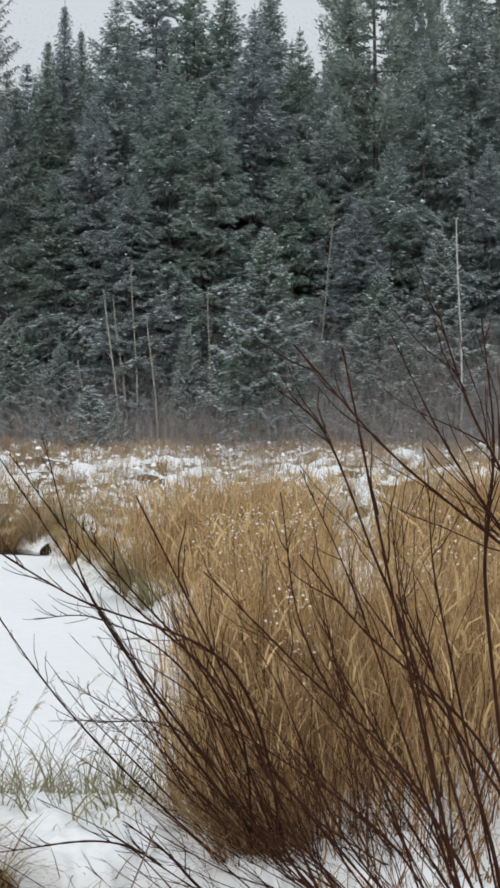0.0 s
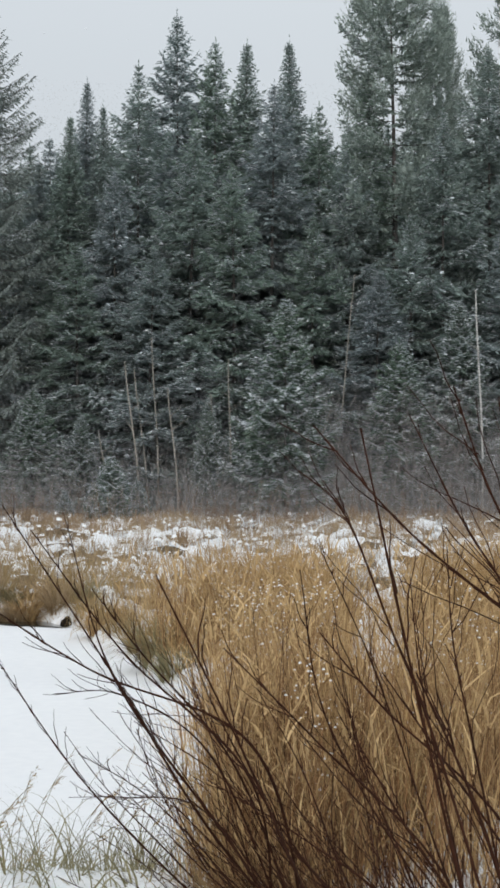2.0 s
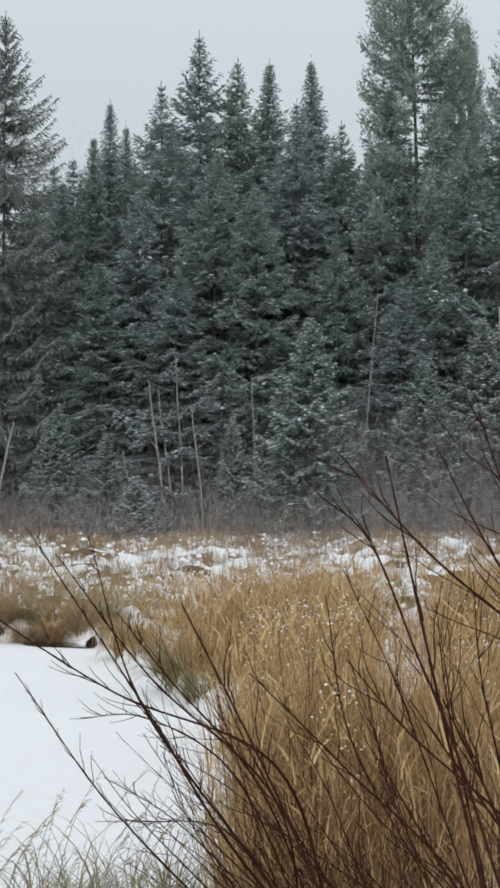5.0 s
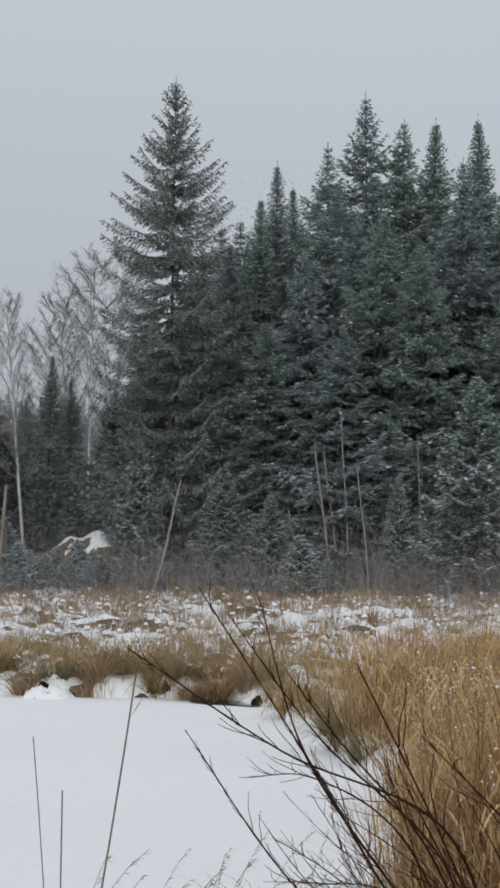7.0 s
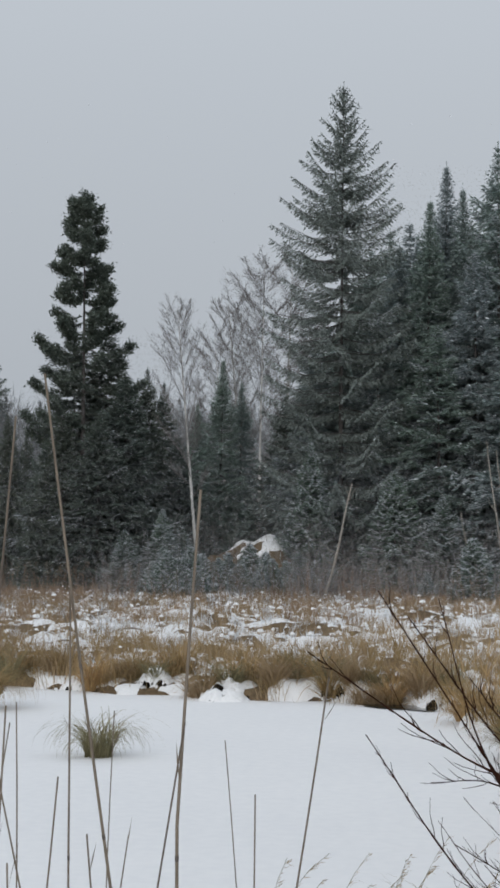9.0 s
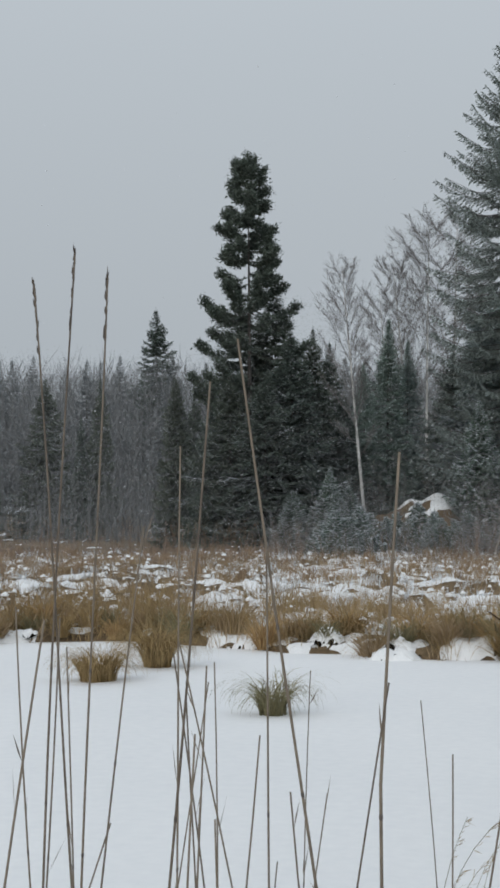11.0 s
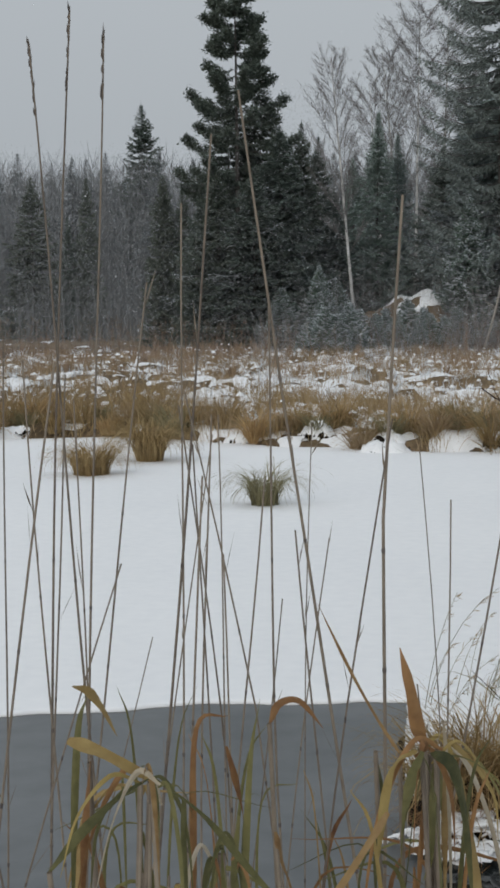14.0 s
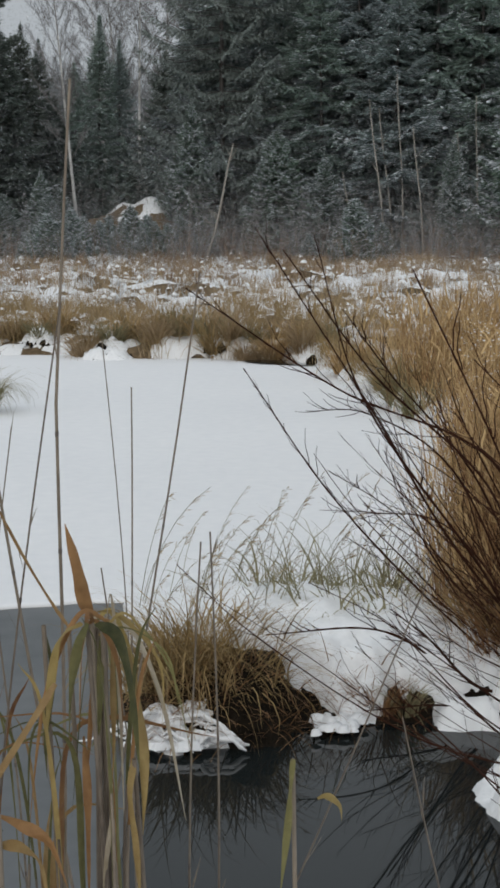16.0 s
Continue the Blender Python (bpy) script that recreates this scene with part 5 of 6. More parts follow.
def reed(turn_top, up_top, turn_low, up_low, dist, thick, head, seed, knee=None):
    """A dry reed stem that rises from the mud through a low place to its tip; knee: turn and angle of a place where it is bent."""
    g = np.random.default_rng(seed)
    p1, p0 = sight(turn_top, up_top, dist), sight(turn_low, up_low, dist + 0.05)
    foot = p1 + (p0 - p1) * (p1[2] + 0.12) / (p1[2] - p0[2])
    top = thing("reed", tuple(foot), "dry grey-brown reed stem standing in the shallows", "reed", "reeds at the near bank")
    s = np.linspace(0, 1, 18)
    v = p1 - foot
    L = np.linalg.norm(v)
    bow = g.uniform(-0.012, 0.012, 2) * L
    kink = g.uniform(0.3, 0.8)
    line = v * s[:, None] + np.stack([bow[0] * np.sin(s * math.pi) + 0.004 * np.sin(s * 9 + seed) + g.normal(0, 0.010) * L * np.minimum(s / kink, (1 - s) / (1 - kink)), bow[1] * np.sin(s * math.pi), 0 * s], -1)
    if knee:
        k = sight(*knee, dist) - foot
        f = float(np.clip(k @ v / (L * L), 0.1, 0.9))
        line = line + (k - v * f) * np.interp(s, [0, f, 1], [0, 1, 0])[:, None]
    r = thick * 0.9 * (1.0 - 0.55 * s)
    stem = part("stem", tubes(line[None], r[None], 7), REED, top, smooth=True)
    node = []
    for f in np.arange(0.12, 0.9, 0.10) + g.uniform(-0.02, 0.02, 8):
        c = np.array([np.interp(f, s, line[:, k]) for k in range(3)])
        q = np.linspace(-1, 1, 4)
        node.append((c + v / L * q[:, None] * 0.005, np.interp(f, s, r) * np.array([0.9, 1.2, 1.2, 0.9])))
    part("joints", tubes(np.array([n[0] for n in node]), np.array([n[1] for n in node]), 7), REED_HEAD, stem, "darker stem joints")["kind"] = "stuff"
    if not head and L > 1.2:
        # dry sheaths and broken leaf stubs that still cling to the stem
        c = int(g.integers(2, 6))
        f = g.uniform(0.45, 0.99, c)
        start = np.stack([np.interp(f, s, line[:, k]) for k in range(3)], -1)
        w = v / L + g.uniform(-0.35, 0.35, (c, 3))
        part("leaf_sheath", kites(start, w / np.linalg.norm(w, axis=1, keepdims=True), g.uniform(0.03, 0.09, c), g.uniform(0.0014, 0.003, c), g.uniform(0, 3, c)), REED, stem, "clinging dry leaf stubs")["kind"] = "stuff"
    if head:
        # a spent, closed head: short husks pressed along the last stretch
        c = 46
        f = g.uniform(1 - head / L, 1.0, c)
        start = np.stack([np.interp(f, s, line[:, k]) for k in range(3)], -1)
        w = v / L + g.uniform(-0.16, 0.16, (c, 3))
        part("seed_head", kites(start, w / np.linalg.norm(w, axis=1, keepdims=True), g.uniform(0.010, 0.028, c), np.full(c, 0.0045), g.uniform(0, 3, c)), REED_HEAD, stem, "spent dark seed head")["kind"] = "stuff"


# turn and angle of the tip, then of a low place on the stem; distance, radius, length of the seed head
REEDS_A = [
    (20.36, 9.66, 21.19, -15.20, 3, 0.0042, 0.16),
    (19.24, 8.76, 19.90, -15.25, 2.9, 0.004, 0.13),
    (21.85, 8.41, 20.20, -15.23, 3, 0.0042, 0.14),
    (15.61, 4.98, 17.19, -15.35, 2.4, 0.0042, 0),
    (16.54, 2.58, 16.87, -15.33, 2.6, 0.0034, 0),
    (17.97, -0.38, 20.06, -15.29, 2.5, 0.0034, 0),
    (23.77, -1.93, 23.93, -15.21, 2.2, 0.0044, 0),
    (30.13, -0.58, 26.97, -15.17, 1.7, 0.005, 0),
    (26.34, -2.88, 27.17, -15.11, 1.9, 0.0045, 0),
]
REEDS_B = [
    (27.77, -3.23, 28.02, -15.03, 2.1, 0.0032, 0),
    (26.59, -5.53, 24.93, -15.18, 2.1, 0.0032, 0.2),
    (22.68, -3.28, 21.81, -15.25, 2.4, 0.0032, 0),
    (22.1, -3.74, 23.45, -15.25, 1.95, 0.0036, 0),
    (15.94, -5.47, 15.68, -15.37, 2.3, 0.0034, 0),
    (15.51, -5.35, 15.23, -15.35, 2.5, 0.0028, 0),
    (17.01, -5.03, 16.23, -15.36, 2.4, 0.003, 0),
    (16.37, -7.93, 16.48, -15.40, 2.1, 0.0036, 0),
    (12.85, -10.00, 12.57, -15.40, 2.1, 0.0032, 0),
    (11.87, -5.68, 12.14, -15.33, 2.5, 0.0022, 0),
]
REEDS_C = [
    (15.71, -6.08, 17.44, -15.33, 2.5, 0.0026, 0),
    (14.08, -7.99, 14.76, -15.39, 2.2, 0.0032, 0),
    (21.06, -3.70, 21.43, -15.24, 2.6, 0.0034, 0),
    (20.85, -4.77, 20.39, -15.29, 2.4, 0.003, 0),
    (28.81, -10.76, 28.15, -15.06, 1.9, 0.0028, 0.14),
    (26.58, -7.76, 26.96, -15.05, 2.3, 0.0022, 0),
    (9.58, -6.07, 10.66, -17.26, 1.9, 0.0028, 0.0),
    (6.86, -8.65, 6.75, -16.71, 2.4, 0.003, 0),
    (4.19, -4.44, 5.58, -12.25, 2.3, 0.0034, 0),
    (3.77, -14.37, 3.83, -21.13, 2.2, 0.0034, 0),
]
REEDS_D = [
    (-5.02, -15.97, -0.41, -25.03, 2, 0.0026, 0),
    (-3.88, -21.54, -5.45, -27.54, 1.9, 0.0024, 0),
    (11.37, -10.07, 11.76, -15.30, 2.4, 0.0026, 0),
    (15.92, -10.93, 15.64, -18.62, 2, 0.003, 0),
    (13.43, -12.43, 13.91, -16.59, 2.2, 0.0024, 0),
    (18.09, -13.58, 18.84, -16.85, 2.4, 0.0022, 0),
    (7.95, -15.42, 7.77, -16.89, 2.4, 0.003, 0),
    (19.35, -11.02, 20.73, -15.53, 2.2, 0.003, 0),
    (4.19, -15.01, 4.45, -21.70, 2, 0.003, 0),
]
REEDS_E = [
    (13.65, -0.95, 13.4, -14.08, 2.4, 0.0036, 0.0),
    (16.95, -4.64, 15.61, -14.09, 2.3, 0.003, 0.0),
    (7.87, -6.74, 7.58, -15.35, 2.5, 0.0022, 0.0),
    (16.62, -6.63, 16.25, -14.09, 2.2, 0.003, 0.0),
    (23.35, -2.38, 23.44, -13.92, 2.4, 0.003, 0.0),
]
# bent stems, with the place of the knee
REEDS_BENT = [
    (14.56, 6.56, 11.05, -14.05, 2.4, 0.0046, 0.0, (12.73, -5.17)),
    (8.88, 2.38, 9.15, -16.88, 2.0, 0.0046, 0.0, (9.81, -10.23)),
]
for i, row in enumerate(REEDS_A + REEDS_B + REEDS_C + REEDS_D + REEDS_E):
    reed(*row, 400 + i)
for i, row in enumerate(REEDS_BENT):
    reed(*row[:7], 460 + i, knee=row[7])


def smooth_line(points, count):
    """A soft curve through a few places."""
    p = np.array(points, dtype=float)
    p = np.concatenate([[2 * p[0] - p[1]], p, [2 * p[-1] - p[-2]]])
    out = []
    for k in range(1, len(p) - 2):
        t = np.linspace(0, 1, count, endpoint=k == len(p) - 3)[:, None]
        a, b, c, d = p[k - 1], p[k], p[k + 1], p[k + 2]
        out.append(0.5 * (2 * b + (c - a) * t + (2 * a - 5 * b + 4 * c - d) * t ** 2 + (3 * b - a - 3 * c + d) * t ** 3))
    return np.concatenate(out)


def reed_leaf(row, parent, seed):
    """A long limp leaf: folded along its midrib, widest past the root, drawn out to a point."""
    g = np.random.default_rng(seed)
    places = [sight(row[2 * k], row[2 * k + 1], row[8] + 0.02 * math.sin(seed + k)) for k in range(4)]
    line = smooth_line(places, 7)
    s = np.linspace(0, 1, len(line))
    way = np.gradient(line, axis=0)
    way /= np.linalg.norm(way, axis=1, keepdims=True)
    eye = line - np.array([0, 0, EYE])
    side = np.cross(way, eye / np.linalg.norm(eye, axis=1, keepdims=True))
    side /= np.linalg.norm(side, axis=1, keepdims=True)
    normal = np.cross(side, way)
    roll = g.uniform(-0.5, 0.5) + 1.0 * np.sin(s * 4 + seed)
    side = side * np.cos(roll)[:, None] + normal * np.sin(roll)[:, None]
    w = (row[9] * 0.47 * np.interp(s, [0, 0.15, 0.45, 0.8, 1], [0.45, 0.8, 1.0, 0.6, 0.05]))[:, None]
    v = np.stack([line - side * w + normal * w * 0.5, line, line + side * w + normal * w * 0.5], 1).reshape(-1, 3)
    k = np.arange(len(line) - 1)[:, None] * 3
    q = np.concatenate([k + [[0, 1, 4, 3]], k + [[1, 2, 5, 4]]])
    mat, look_of = (LEAF_GREEN, "fading green leaf") if row[10] else ((LEAF_TAN, "dry tan leaf"), (LEAF_RUST, "rust-brown dead leaf"), (LEAF_TAN, "dry tan leaf"), (LEAF_PALE, "bleached pale leaf"), (LEAF_RUST, "rust-brown dead leaf"))[seed % 5 if row[9] < 0.013 else seed % 3]
    part("leaf", (v, q, None), mat, parent, look_of, smooth=True)


# four places along a leaf as turn and angle; distance, width, and 1 where it is still green
LEAVES_A = [
    (8.6, -18.4, 8.9, -17.6, 9.2, -16.3, 9.6, -14.8, 1.7, 0.02, 0),
    (9.0, -18.5, 9.8, -19.0, 10.2, -20.2, 10.5, -22.6, 1.68, 0.018, 0),
    (8.8, -18.6, 9.2, -19.5, 9.5, -21.1, 9.6, -22.9, 1.66, 0.014, 1),
    (8.4, -18.6, 7.6, -19.1, 7.1, -20.9, 6.8, -23.8, 1.66, 0.018, 1),
    (8.5, -18.6, 8.6, -20.2, 8.7, -21.8, 8.9, -24.1, 1.72, 0.01, 0),
    (7.8, -18.8, 7.8, -20.6, 7.8, -22.6, 7.9, -24.5, 1.72, 0.009, 0),
    (8.2, -18.6, 8.3, -20.2, 8.4, -22.2, 8.7, -23.0, 1.7, 0.01, 1),
    (10.1, -20.7, 11.1, -22.1, 12.4, -23.8, 13.9, -25.7, 1.66, 0.013, 0),
]
LEAVES_B = [
    (9.5, -18.5, 10.3, -17.3, 11.3, -15.6, 12.6, -13.1, 1.75, 0.007, 0),
    (7.2, -19.4, 6.7, -22.2, 6.6, -24.2, 6.7, -26.1, 1.7, 0.016, 0),
    (23.3, -22.4, 22.0, -21.1, 20.6, -20.0, 19.4, -19.4, 1.6, 0.013, 1),
    (22.5, -17.9, 21.5, -18.3, 20.4, -18.9, 19.2, -19.6, 1.6, 0.02, 0),
    (19.3, -19.4, 17.4, -20.8, 15.6, -22.7, 12.3, -25.9, 1.6, 0.011, 1),
    (22.1, -15.9, 21.5, -16.1, 20.9, -16.8, 20.4, -17.7, 1.7, 0.012, 0),
    (14.5, -17.4, 14.1, -16.7, 13.3, -16.6, 12.4, -17.6, 1.75, 0.011, 0),
    (19.6, -21.2, 19.3, -22.4, 19.1, -24.0, 19.2, -25.9, 1.65, 0.017, 1),
]
LEAVES_C = [
    (18.3, -23.0, 18.5, -23.6, 18.7, -24.4, 18.9, -25.5, 1.65, 0.02, 0),
    (16.2, -18.2, 15.9, -19.2, 15.6, -20.2, 15.5, -20.8, 1.75, 0.009, 0),
    (14.4, -21.3, 14.2, -22.1, 13.8, -23.1, 13.7, -23.9, 1.7, 0.009, 0),
    (18.1, -20.2, 18.1, -22.2, 18.1, -24.1, 18.2, -26.0, 1.6, 0.011, 1),
    (12.5, -25.3, 11.6, -25.7, 10.5, -26.4, 9.8, -28.0, 1.6, 0.016, 0),
    (12.5, -26.3, 11.6, -26.5, 10.9, -27.1, 10.6, -28.3, 1.6, 0.018, 0),
    (0.6, -23.5, 0.7, -24.6, 0.8, -25.8, 1.1, -28.1, 1.7, 0.016, 1),
    (-0.4, -24.8, -0.8, -24.7, -1.3, -25.0, -1.4, -25.5, 1.75, 0.01, 0),
]
LEAVES_D = [
    (10.5, -18.5, 10.2, -20.2, 10.5, -22.4, 10.5, -24.0, 1.7, 0.01, 1),
    (9.0, -22.5, 8.9, -24.3, 8.9, -26.2, 8.9, -28.3, 1.7, 0.012, 0),
    (7.0, -23.4, 7.2, -24.7, 7.0, -26.3, 6.8, -28.4, 1.7, 0.014, 0),
    (7.9, -24.3, 8.0, -25.7, 8.2, -27.0, 8.4, -28.6, 1.7, 0.008, 0),
    (21.5, -18.6, 21.7, -20.8, 21.8, -22.7, 22.0, -25.6, 1.7, 0.011, 0),
    (15.8, -20.7, 16.0, -22.7, 15.9, -24.2, 15.9, -25.9, 1.7, 0.009, 1),
]
for name, rows in (("a", LEAVES_A), ("b", LEAVES_B), ("c", LEAVES_C), ("d", LEAVES_D)):
    clump = thing("reed_leaf_clump", (0, 0, 0), "limp tan and fading green reed leaves hanging over the water", "reed", "reed leaves at the near bank")
    for k, row in enumerate(rows):
        reed_leaf(row, clump, k + ord(name) * 10)
    # stems that carry the leaves, rooted in the mud
    for k, row in enumerate(rows[::2]):
        p = sight(row[0], row[1], row[8])
        foot = np.array([p[0] + 0.05 * math.sin(k * 2.1), p[1] + 0.25, -0.2])
        line = smooth_line([foot, (foot + p) / 2 + [0.01, 0, 0], p], 6)
        part("stem", tubes(line[None], np.linspace(0.005, 0.003, len(line))[None], 6), REED, clump, smooth=True)

# a sheaf of further leaves rising out of the shallows
def leaf_sheaf(turn0, turn1, up0, up1, count, seed, label):
    g = np.random.default_rng(seed)
    top = thing("reed_leaf_clump", (0, 0, 0), label, "reed", "reed leaves at the near bank")
    for k in range(count):
        t, d = g.uniform(turn0, turn1), g.uniform(1.65, 2.2)
        u, side = g.uniform(up0, up1), g.choice([-1, 1])
        swing = g.uniform(0.3, 2.6) * side
        bent = g.random() < 0.5
        fall, reach = (g.uniform(0.5, 2.5), 2.6) if bent else (-g.uniform(0.2, 1.2), 1.0)
        row = (t, u - 12, t + swing * 0.1, u - 6, t + swing * 0.45, u - 1.2, t + swing * reach, u - fall, d, g.uniform(0.003, 0.012), int(g.random() < 0.5))
        reed_leaf(row, top, seed * 100 + k)
        foot = sight(row[0], row[1], d)
        part("stem", tubes(smooth_line([[foot[0], foot[1] + 0.05, -0.2], foot, sight(row[2], row[3], d)], 5)[None], np.linspace(0.004, 0.0018, 10)[None], 5), REED, top, smooth=True)


def leaf_fountain(turn, up, dist, count, seed, label):
    """Narrow limp leaves that spring from the head of a broken stem, bow over and hang."""
    g = np.random.default_rng(seed)
    top = thing("reed_leaf_clump", (0, 0, 0), label, "reed", "reed leaves at the near bank")
    for k in range(count):
        t, u, d = turn + g.normal(0, 0.35), up + g.normal(0, 0.35), dist + g.uniform(-0.08, 0.12)
        swing, lift, fall = g.normal(0, 1.9), g.uniform(-0.2, 0.9), g.uniform(2.0, 8.0)
        reed_leaf((t, u, t + swing * 0.4, u + lift, t + swing * 0.85, u - fall * 0.35, t + swing * g.uniform(0.9, 1.25), u - fall, d, g.uniform(0.003, 0.009), int(g.random() < 0.5)), top, seed * 50 + k)
    for k in range(4):
        foot, head = sight(turn + g.normal(0, 0.4), -40, dist + 0.1), sight(turn + g.normal(0, 0.2), up, dist)
        part("stem", tubes(smooth_line([[foot[0], foot[1], -0.2], (foot + head) / 2, head], 6)[None], np.linspace(0.005, 0.003, 12)[None], 6), REED, top, smooth=True)


leaf_fountain(8.4, -18.4, 1.72, 15, 86, "bent reed head with limp tan and green leaves hanging")
leaf_fountain(19.6, -19.5, 1.62, 12, 87, "bent reed with drooping green and tan leaves")
leaf_fountain(16.4, -22.0, 1.68, 10, 88, "low broken reed with limp tan leaves")
leaf_sheaf(15.5, 22.5, -22.5, -16.0, 20, 81, "tan and green reed leaves crowding the shallows")
leaf_sheaf(7.0, 10.5, -22.0, -18.0, 9, 82, "drooping tan reed leaves in a bent clump")
leaf_sheaf(9.5, 15.5, -25.0, -18.5, 14, 83, "broken tan reed leaves low over the water")

# ---- willow shrubs ----
def limb_line(points, count):
    """A soft curve through unevenly spaced places, with no loops."""
    p = np.array(points, dtype=float)
    p = np.concatenate([[2 * p[0] - p[1]], p, [2 * p[-1] - p[-2]]])
    out = []
    for k in range(1, len(p) - 2):
        a, b, c, d = p[k - 1:k + 3]
        k1 = np.linalg.norm(b - a) ** 0.5
        k2 = k1 + np.linalg.norm(c - b) ** 0.5
        k3 = k2 + np.linalg.norm(d - c) ** 0.5
        t = np.linspace(k1, k2, count, endpoint=k == len(p) - 3)[:, None]
        ab, bc, cd = ((k1 - t) * a + t * b) / k1, ((k2 - t) * b + (t - k1) * c) / (k2 - k1), ((k3 - t) * c + (t - k2) * d) / (k3 - k2)
        abc, bcd = ((k2 - t) * ab + t * bc) / k2, ((k3 - t) * bc + (t - k1) * cd) / (k3 - k1)
        out.append(((k2 - t) * abc + (t - k1) * bcd) / (k2 - k1))
    return np.concatenate(out)


def willow(at, stems, seed, label, extra=0, toward=0.0, fan=0.8, reach=2.0, thick=0.007, rise=(0.35, 1.2), swell=0.9, twiggy=1.0):
    """A many-stemmed bare shrub. stems: turn and angle of tip, middle and low place, distances of tip and low place, radius; extra: more of them at random."""
    g = np.random.default_rng(seed)
    top = thing("willow_shrub", at, label, "shrub", "bare willows at the bank")
    base = np.array(at)
    lines = []
    for r in stems:
        tip, mid, low = sight(r[0], r[1], r[6]), sight(r[2], r[3], (r[6] + r[7]) / 2), sight(r[4], r[5], r[7])
        foot = base + g.uniform(-0.12, 0.12, 3) * [1, 1, 0]
        way = [foot, low, mid, tip]
        if math.hypot(at[0], at[1]) < 4 and np.linalg.norm(foot - low) > 1.2 * np.linalg.norm(low - mid):
            way.insert(1, low + (low - mid) * 0.6)
        lines.append((limb_line(way, 15) - base, r[8] * swell, 1.0))
    for _ in range(extra):
        a, e = toward + g.uniform(-fan, fan), g.uniform(*rise)
        L = reach * g.uniform(0.45, 1.0)
        tip = np.array([math.sin(a) * math.cos(e), math.cos(a) * math.cos(e), math.sin(e)]) * L
        foot = g.uniform(-0.15, 0.15, 3) * [1, 1, 0]
        mid = (foot + tip) / 2 + np.array([*g.uniform(-0.06, 0.06, 2), g.uniform(-0.14, 0.04)]) * L
        q1, q2 = foot * 0.7 + mid * 0.3 + g.uniform(-0.03, 0.03, 3) * L, mid * 0.4 + tip * 0.6 + g.uniform(-0.03, 0.03, 3) * L
        lines.append((smooth_line([foot, q1, mid, q2, tip], 6), thick * g.uniform(0.3, 0.7), 0.7))
    fine_l, fine_r = [], []
    for line, th, many in lines:
        s = np.linspace(0, 1, len(line))
        L = np.linalg.norm(line[-1] - line[0])
        buds = 1 + 0.35 * (g.random(len(line)) > 0.75) * np.clip(s * 2 - 0.3, 0, 1)
        part("stem", tubes(line[None], (th * (1.05 - 0.80 * s) * buds)[None], 6), WILLOW, top, smooth=True)
        way = np.gradient(line, axis=0)
        for _ in range(int((4 + L * 5) * many * twiggy)):
            f = g.uniform(0.35, 0.97)
            root = np.array([np.interp(f, s, line[:, k]) for k in range(3)])
            d = np.array([np.interp(f, s, way[:, k]) for k in range(3)])
            d = d / np.linalg.norm(d) + g.uniform(-0.6, 0.6, 3) + [0, 0, 0.12]
            d /= np.linalg.norm(d)
            l2 = g.uniform(0.06, 0.42) * (1.25 - f)
            s6 = np.linspace(0, 1, 6)
            fine_l.append(root + d * l2 * s6[:, None] + np.array([0, 0, 0.12 * l2]) * (s6 ** 2)[:, None] + 0.03 * l2 * np.sin(s6 * 7 + f * 9)[:, None] * np.array([1, 0, 0]))
            fine_r.append(th * 0.23 * (1.05 - 0.75 * s6) + 0.0004)
    part("fine_growth", tubes(np.array(fine_l), np.array(fine_r), 4), WILLOW, top)["kind"] = "stuff"
    return top


STEMS_A = [
    (1.88, -1.29, -2.51, -7.97, -5.68, -12.91, 5.6, 6.3, 0.0055),
    (-0.34, -1.57, -2.19, -7.52, -6.99, -14.10, 5.8, 6.4, 0.006),
    (0.83, -2.21, -2.61, -6.74, -7.35, -11.42, 5.2, 6.2, 0.005),
    (4.47, -3.55, -1.33, -7.30, -7.32, -10.06, 5.6, 6.2, 0.006),
    (2.31, -6.52, -1.15, -11.32, -5.52, -15.58, 5.8, 6.5, 0.005),
    (-0.05, -8.17, -2.41, -8.20, -5.63, -10.20, 5.5, 6.2, 0.004),
    (-1.41, -4.38, -3.24, -6.72, -6.70, -10.81, 5.4, 6.2, 0.0045),
    (-0.92, -10.30, -3.31, -11.71, -5.70, -13.93, 6, 6.4, 0.0035),
    (-0.60, -11.85, -2.66, -11.88, -5.46, -12.30, 5.6, 6.2, 0.003),
    (1.45, -16.35, -3.14, -16.17, -7.29, -18.37, 6.3, 6.6, 0.007),
    (-3.35, -15.41, -4.88, -16.48, -6.86, -18.12, 6, 6.4, 0.007),
    (-2.30, -19.12, -5.36, -18.81, -7.53, -19.04, 6.1, 6.4, 0.006),
]
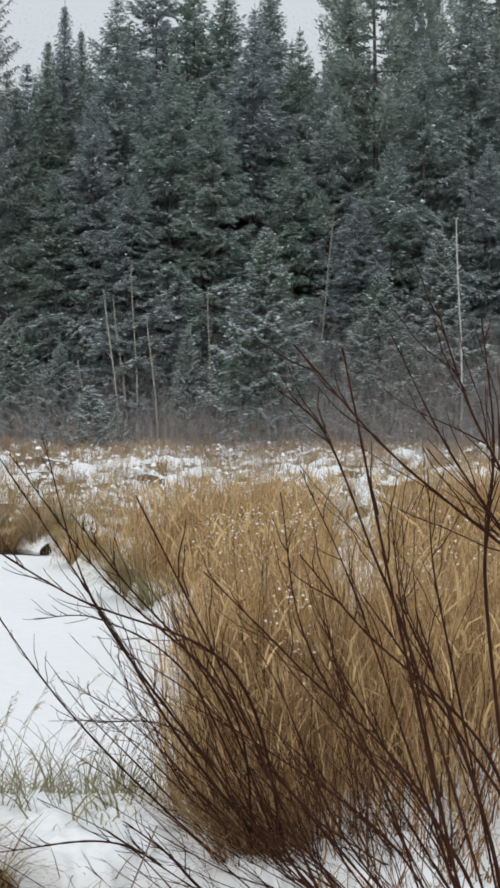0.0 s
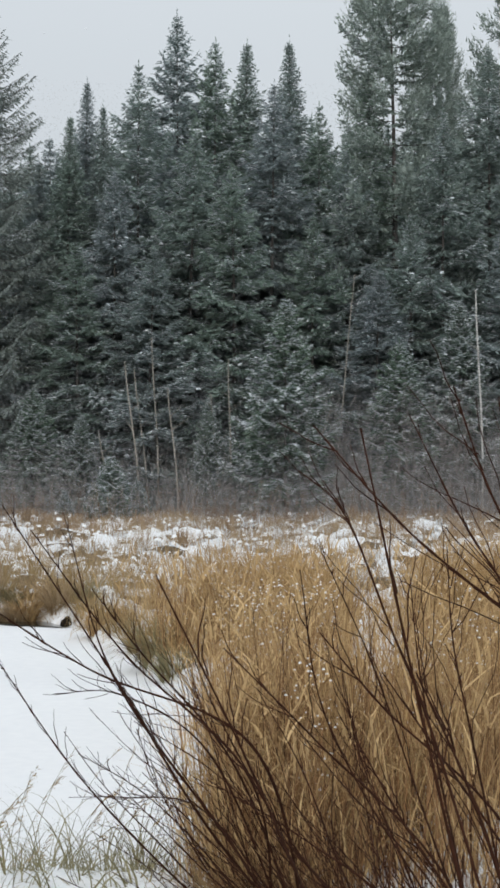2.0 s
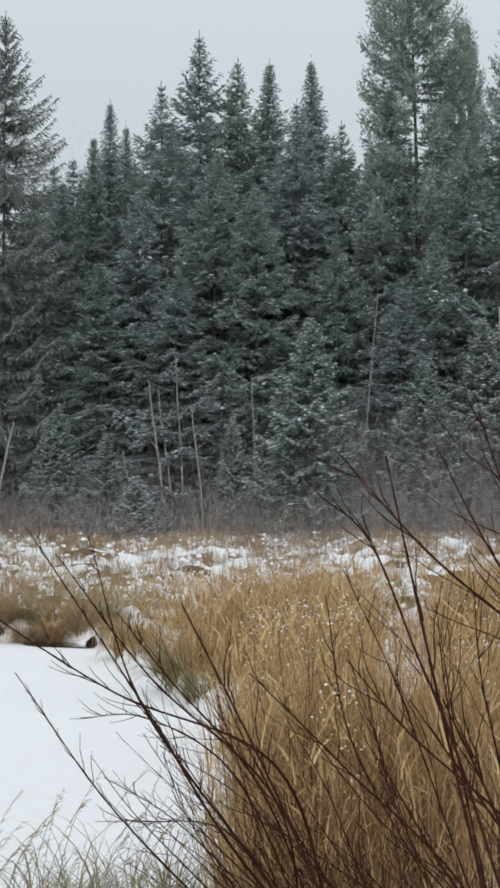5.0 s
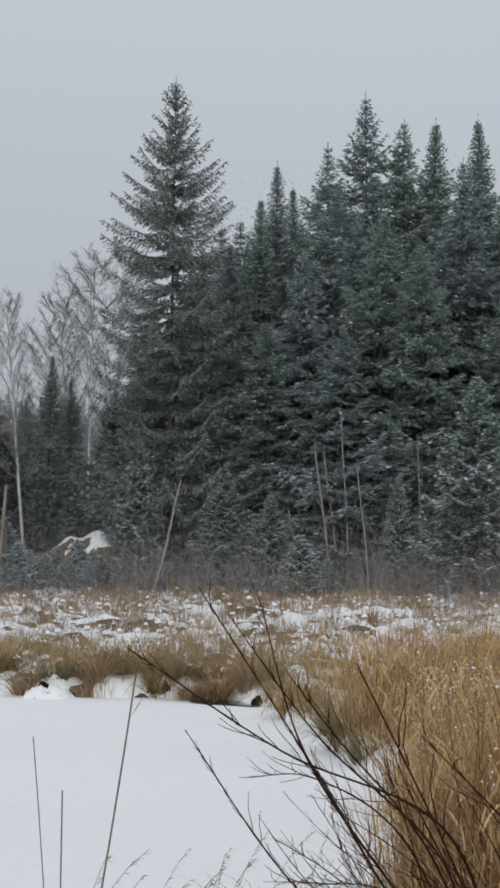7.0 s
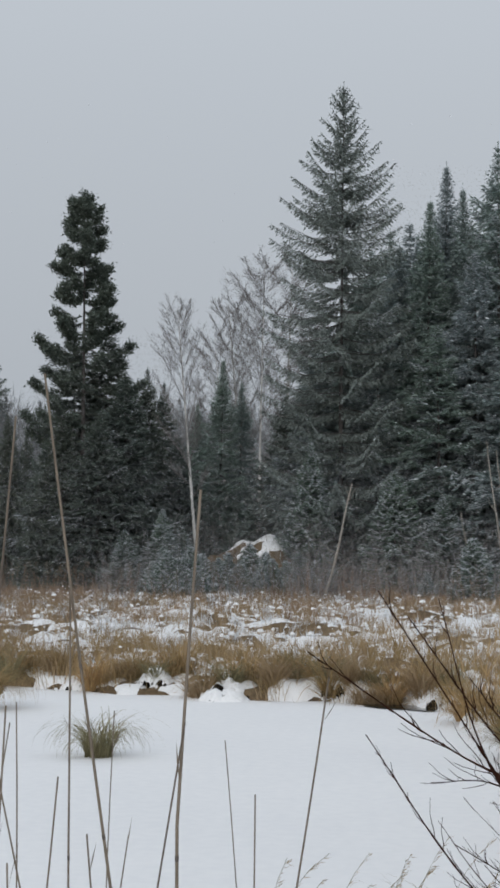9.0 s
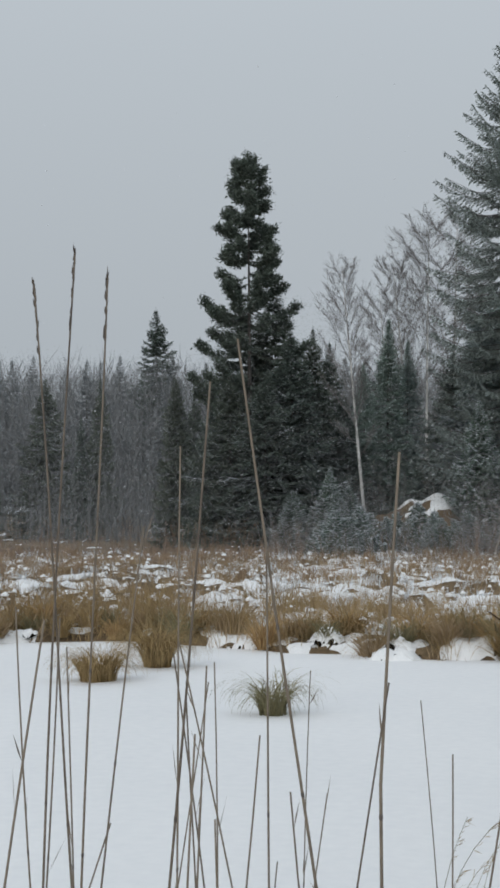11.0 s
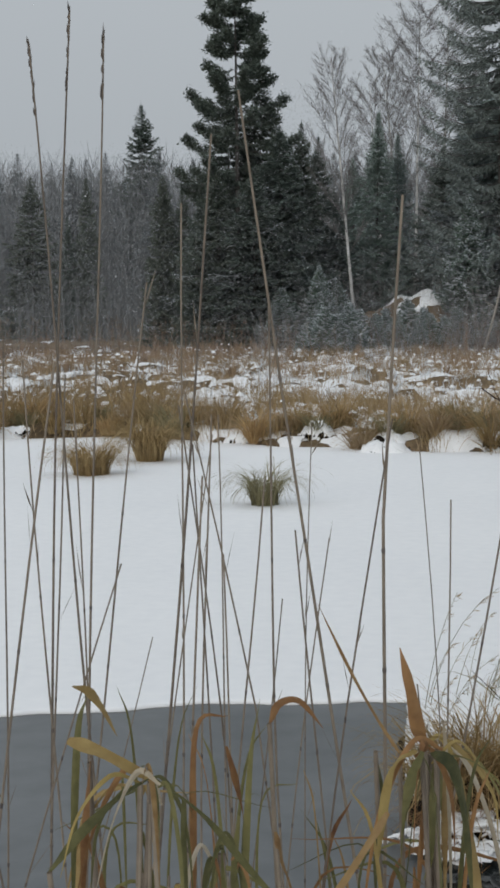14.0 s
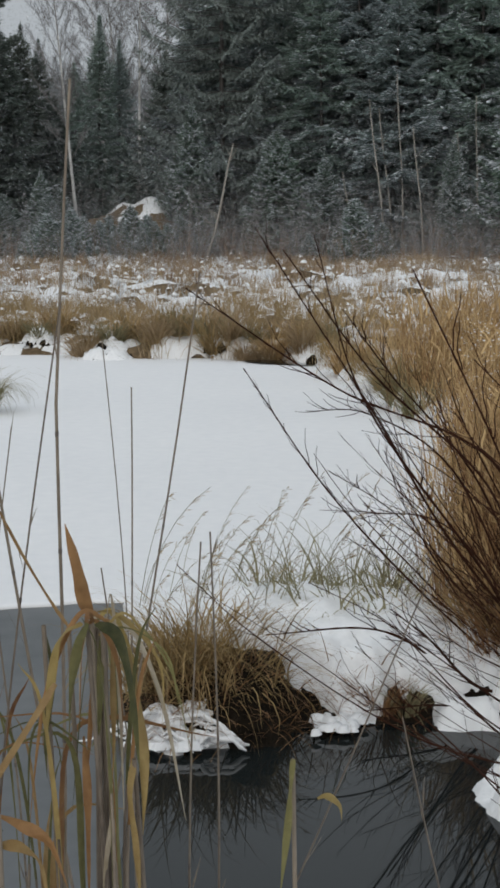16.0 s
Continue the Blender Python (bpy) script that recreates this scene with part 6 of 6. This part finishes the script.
STEMS_B = [
    (-3.98, -4.05, -7.32, -10.68, -10.68, -17.89, 2.6, 2.9, 0.0065),
    (-9.77, 1.47, -13.31, -2.44, -17.28, -5.66, 2.6, 2.7, 0.006),
    (-11.54, 1.34, -13.54, -8.17, -15.87, -17.71, 2.5, 3, 0.008),
    (-9.27, -0.22, -10.83, -1.64, -12.71, -6.15, 2.5, 2.7, 0.0045),
    (-9.95, -2.97, -11.83, -7.07, -13.94, -12.90, 3.2, 3.5, 0.005),
    (-9.21, -3.78, -10.16, -9.11, -14.58, -16.38, 3.4, 3.8, 0.006),
    (-12.26, -7.50, -14.45, -10.50, -17.31, -14.37, 3.2, 3.4, 0.007),
    (-13.28, 1.89, -15.36, -2.22, -17.27, -5.05, 2.6, 2.7, 0.005),
    (-14.91, 2.91, -16.16, -0.77, -17.40, -3.21, 2.6, 2.7, 0.0055),
    (-16.54, 2.52, -17.02, -1.97, -16.84, -5.04, 2.7, 2.8, 0.0055),
]
STEMS_C = [
    (-6.36, -6.62, -9.72, -9.88, -14.75, -14.97, 4, 4.4, 0.0065),
    (-13.27, -3.98, -13.60, -7.27, -14.35, -11.11, 3.2, 3.3, 0.004),
    (-14.60, -2.90, -14.83, -6.40, -15.57, -10.04, 3.4, 3.5, 0.0045),
    (-9.96, -6.08, -12.26, -8.72, -16.83, -13.01, 3.2, 3.4, 0.006),
    (-5.08, -6.59, -6.13, -9.05, -9.29, -14.08, 4.4, 4.8, 0.005),
    (-5.74, -11.32, -8.89, -13.12, -13.51, -16.38, 4.2, 4.4, 0.006),
    (-2.57, -15.62, -5.71, -17.60, -7.61, -18.75, 5.2, 5.4, 0.007),
    (-11.43, -10.14, -13.11, -12.92, -16.25, -17.48, 3.4, 3.6, 0.007),
    (-10.54, -6.39, -11.40, -10.48, -13.30, -14.83, 4, 4.2, 0.0045),
    (-13.52, -7.51, -15.40, -11.51, -17.08, -16.34, 3, 3.2, 0.008),
]
x, y = polar(-9.2, 6.6)
willow((float(x), float(y), 0.05), STEMS_A, 501, "bare willow shrub with thin dark red-brown stems over the ice", extra=14, toward=-0.7, fan=0.6, reach=1.6, thick=0.008, swell=1.3, twiggy=1.5)
x, y = polar(-8.3, 7.3)
willow((float(x), float(y), 0.1), [], 504, "dense upright thicket of thin red-brown willow shoots", extra=15, toward=0.2, fan=1.6, reach=1.7, thick=0.006, rise=(0.8, 1.5))
x, y = polar(-8.1, 6.8)
willow((float(x), float(y), 0.08), [], 506, "dense dark tangle of short willow shoots on the snowy bank", extra=8, toward=0.3, fan=1.6, reach=0.85, thick=0.006, rise=(0.75, 1.45))
x, y = polar(-11.6, 6.3)
willow((float(x), float(y), 0.08), [], 507, "low bare willow shrub with thin crossing shoots in the snow", extra=52, toward=-0.4, fan=1.4, reach=1.3, thick=0.007, rise=(0.25, 1.2))
x, y = polar(-14.8, 6.6)
willow((float(x), float(y), 0.1), [], 508, "low bare willow shrub with dark crossing shoots in the snow", extra=40, toward=-0.5, fan=1.5, reach=1.15, thick=0.007, rise=(0.3, 1.25))
x, y = polar(-20.5, 3.3)
willow((float(x), float(y), 0.3), STEMS_B[:1] + STEMS_B[2:7] + STEMS_B[9:], 502, "bare willow shrub with wet dark stems leaning over the grass", extra=5, toward=-0.5, fan=0.6, reach=1.5, thick=0.007, swell=0.72, twiggy=0.8)
x, y = polar(-29.0, 3.0)
willow((float(x), float(y), 0.6), STEMS_B[1:2] + STEMS_B[7:9], 505, "bare willow shrub with long wet stems reaching out from the bank", swell=0.72, twiggy=0.8)
x, y = polar(-17.5, 4.6)
willow((float(x), float(y), 0.2), STEMS_C, 503, "bare willow shrub with wet dark stems crossing low over the grass", extra=30, toward=-0.9, fan=0.7, reach=2.0, thick=0.0075, rise=(0.15, 0.9), swell=0.78, twiggy=0.8)
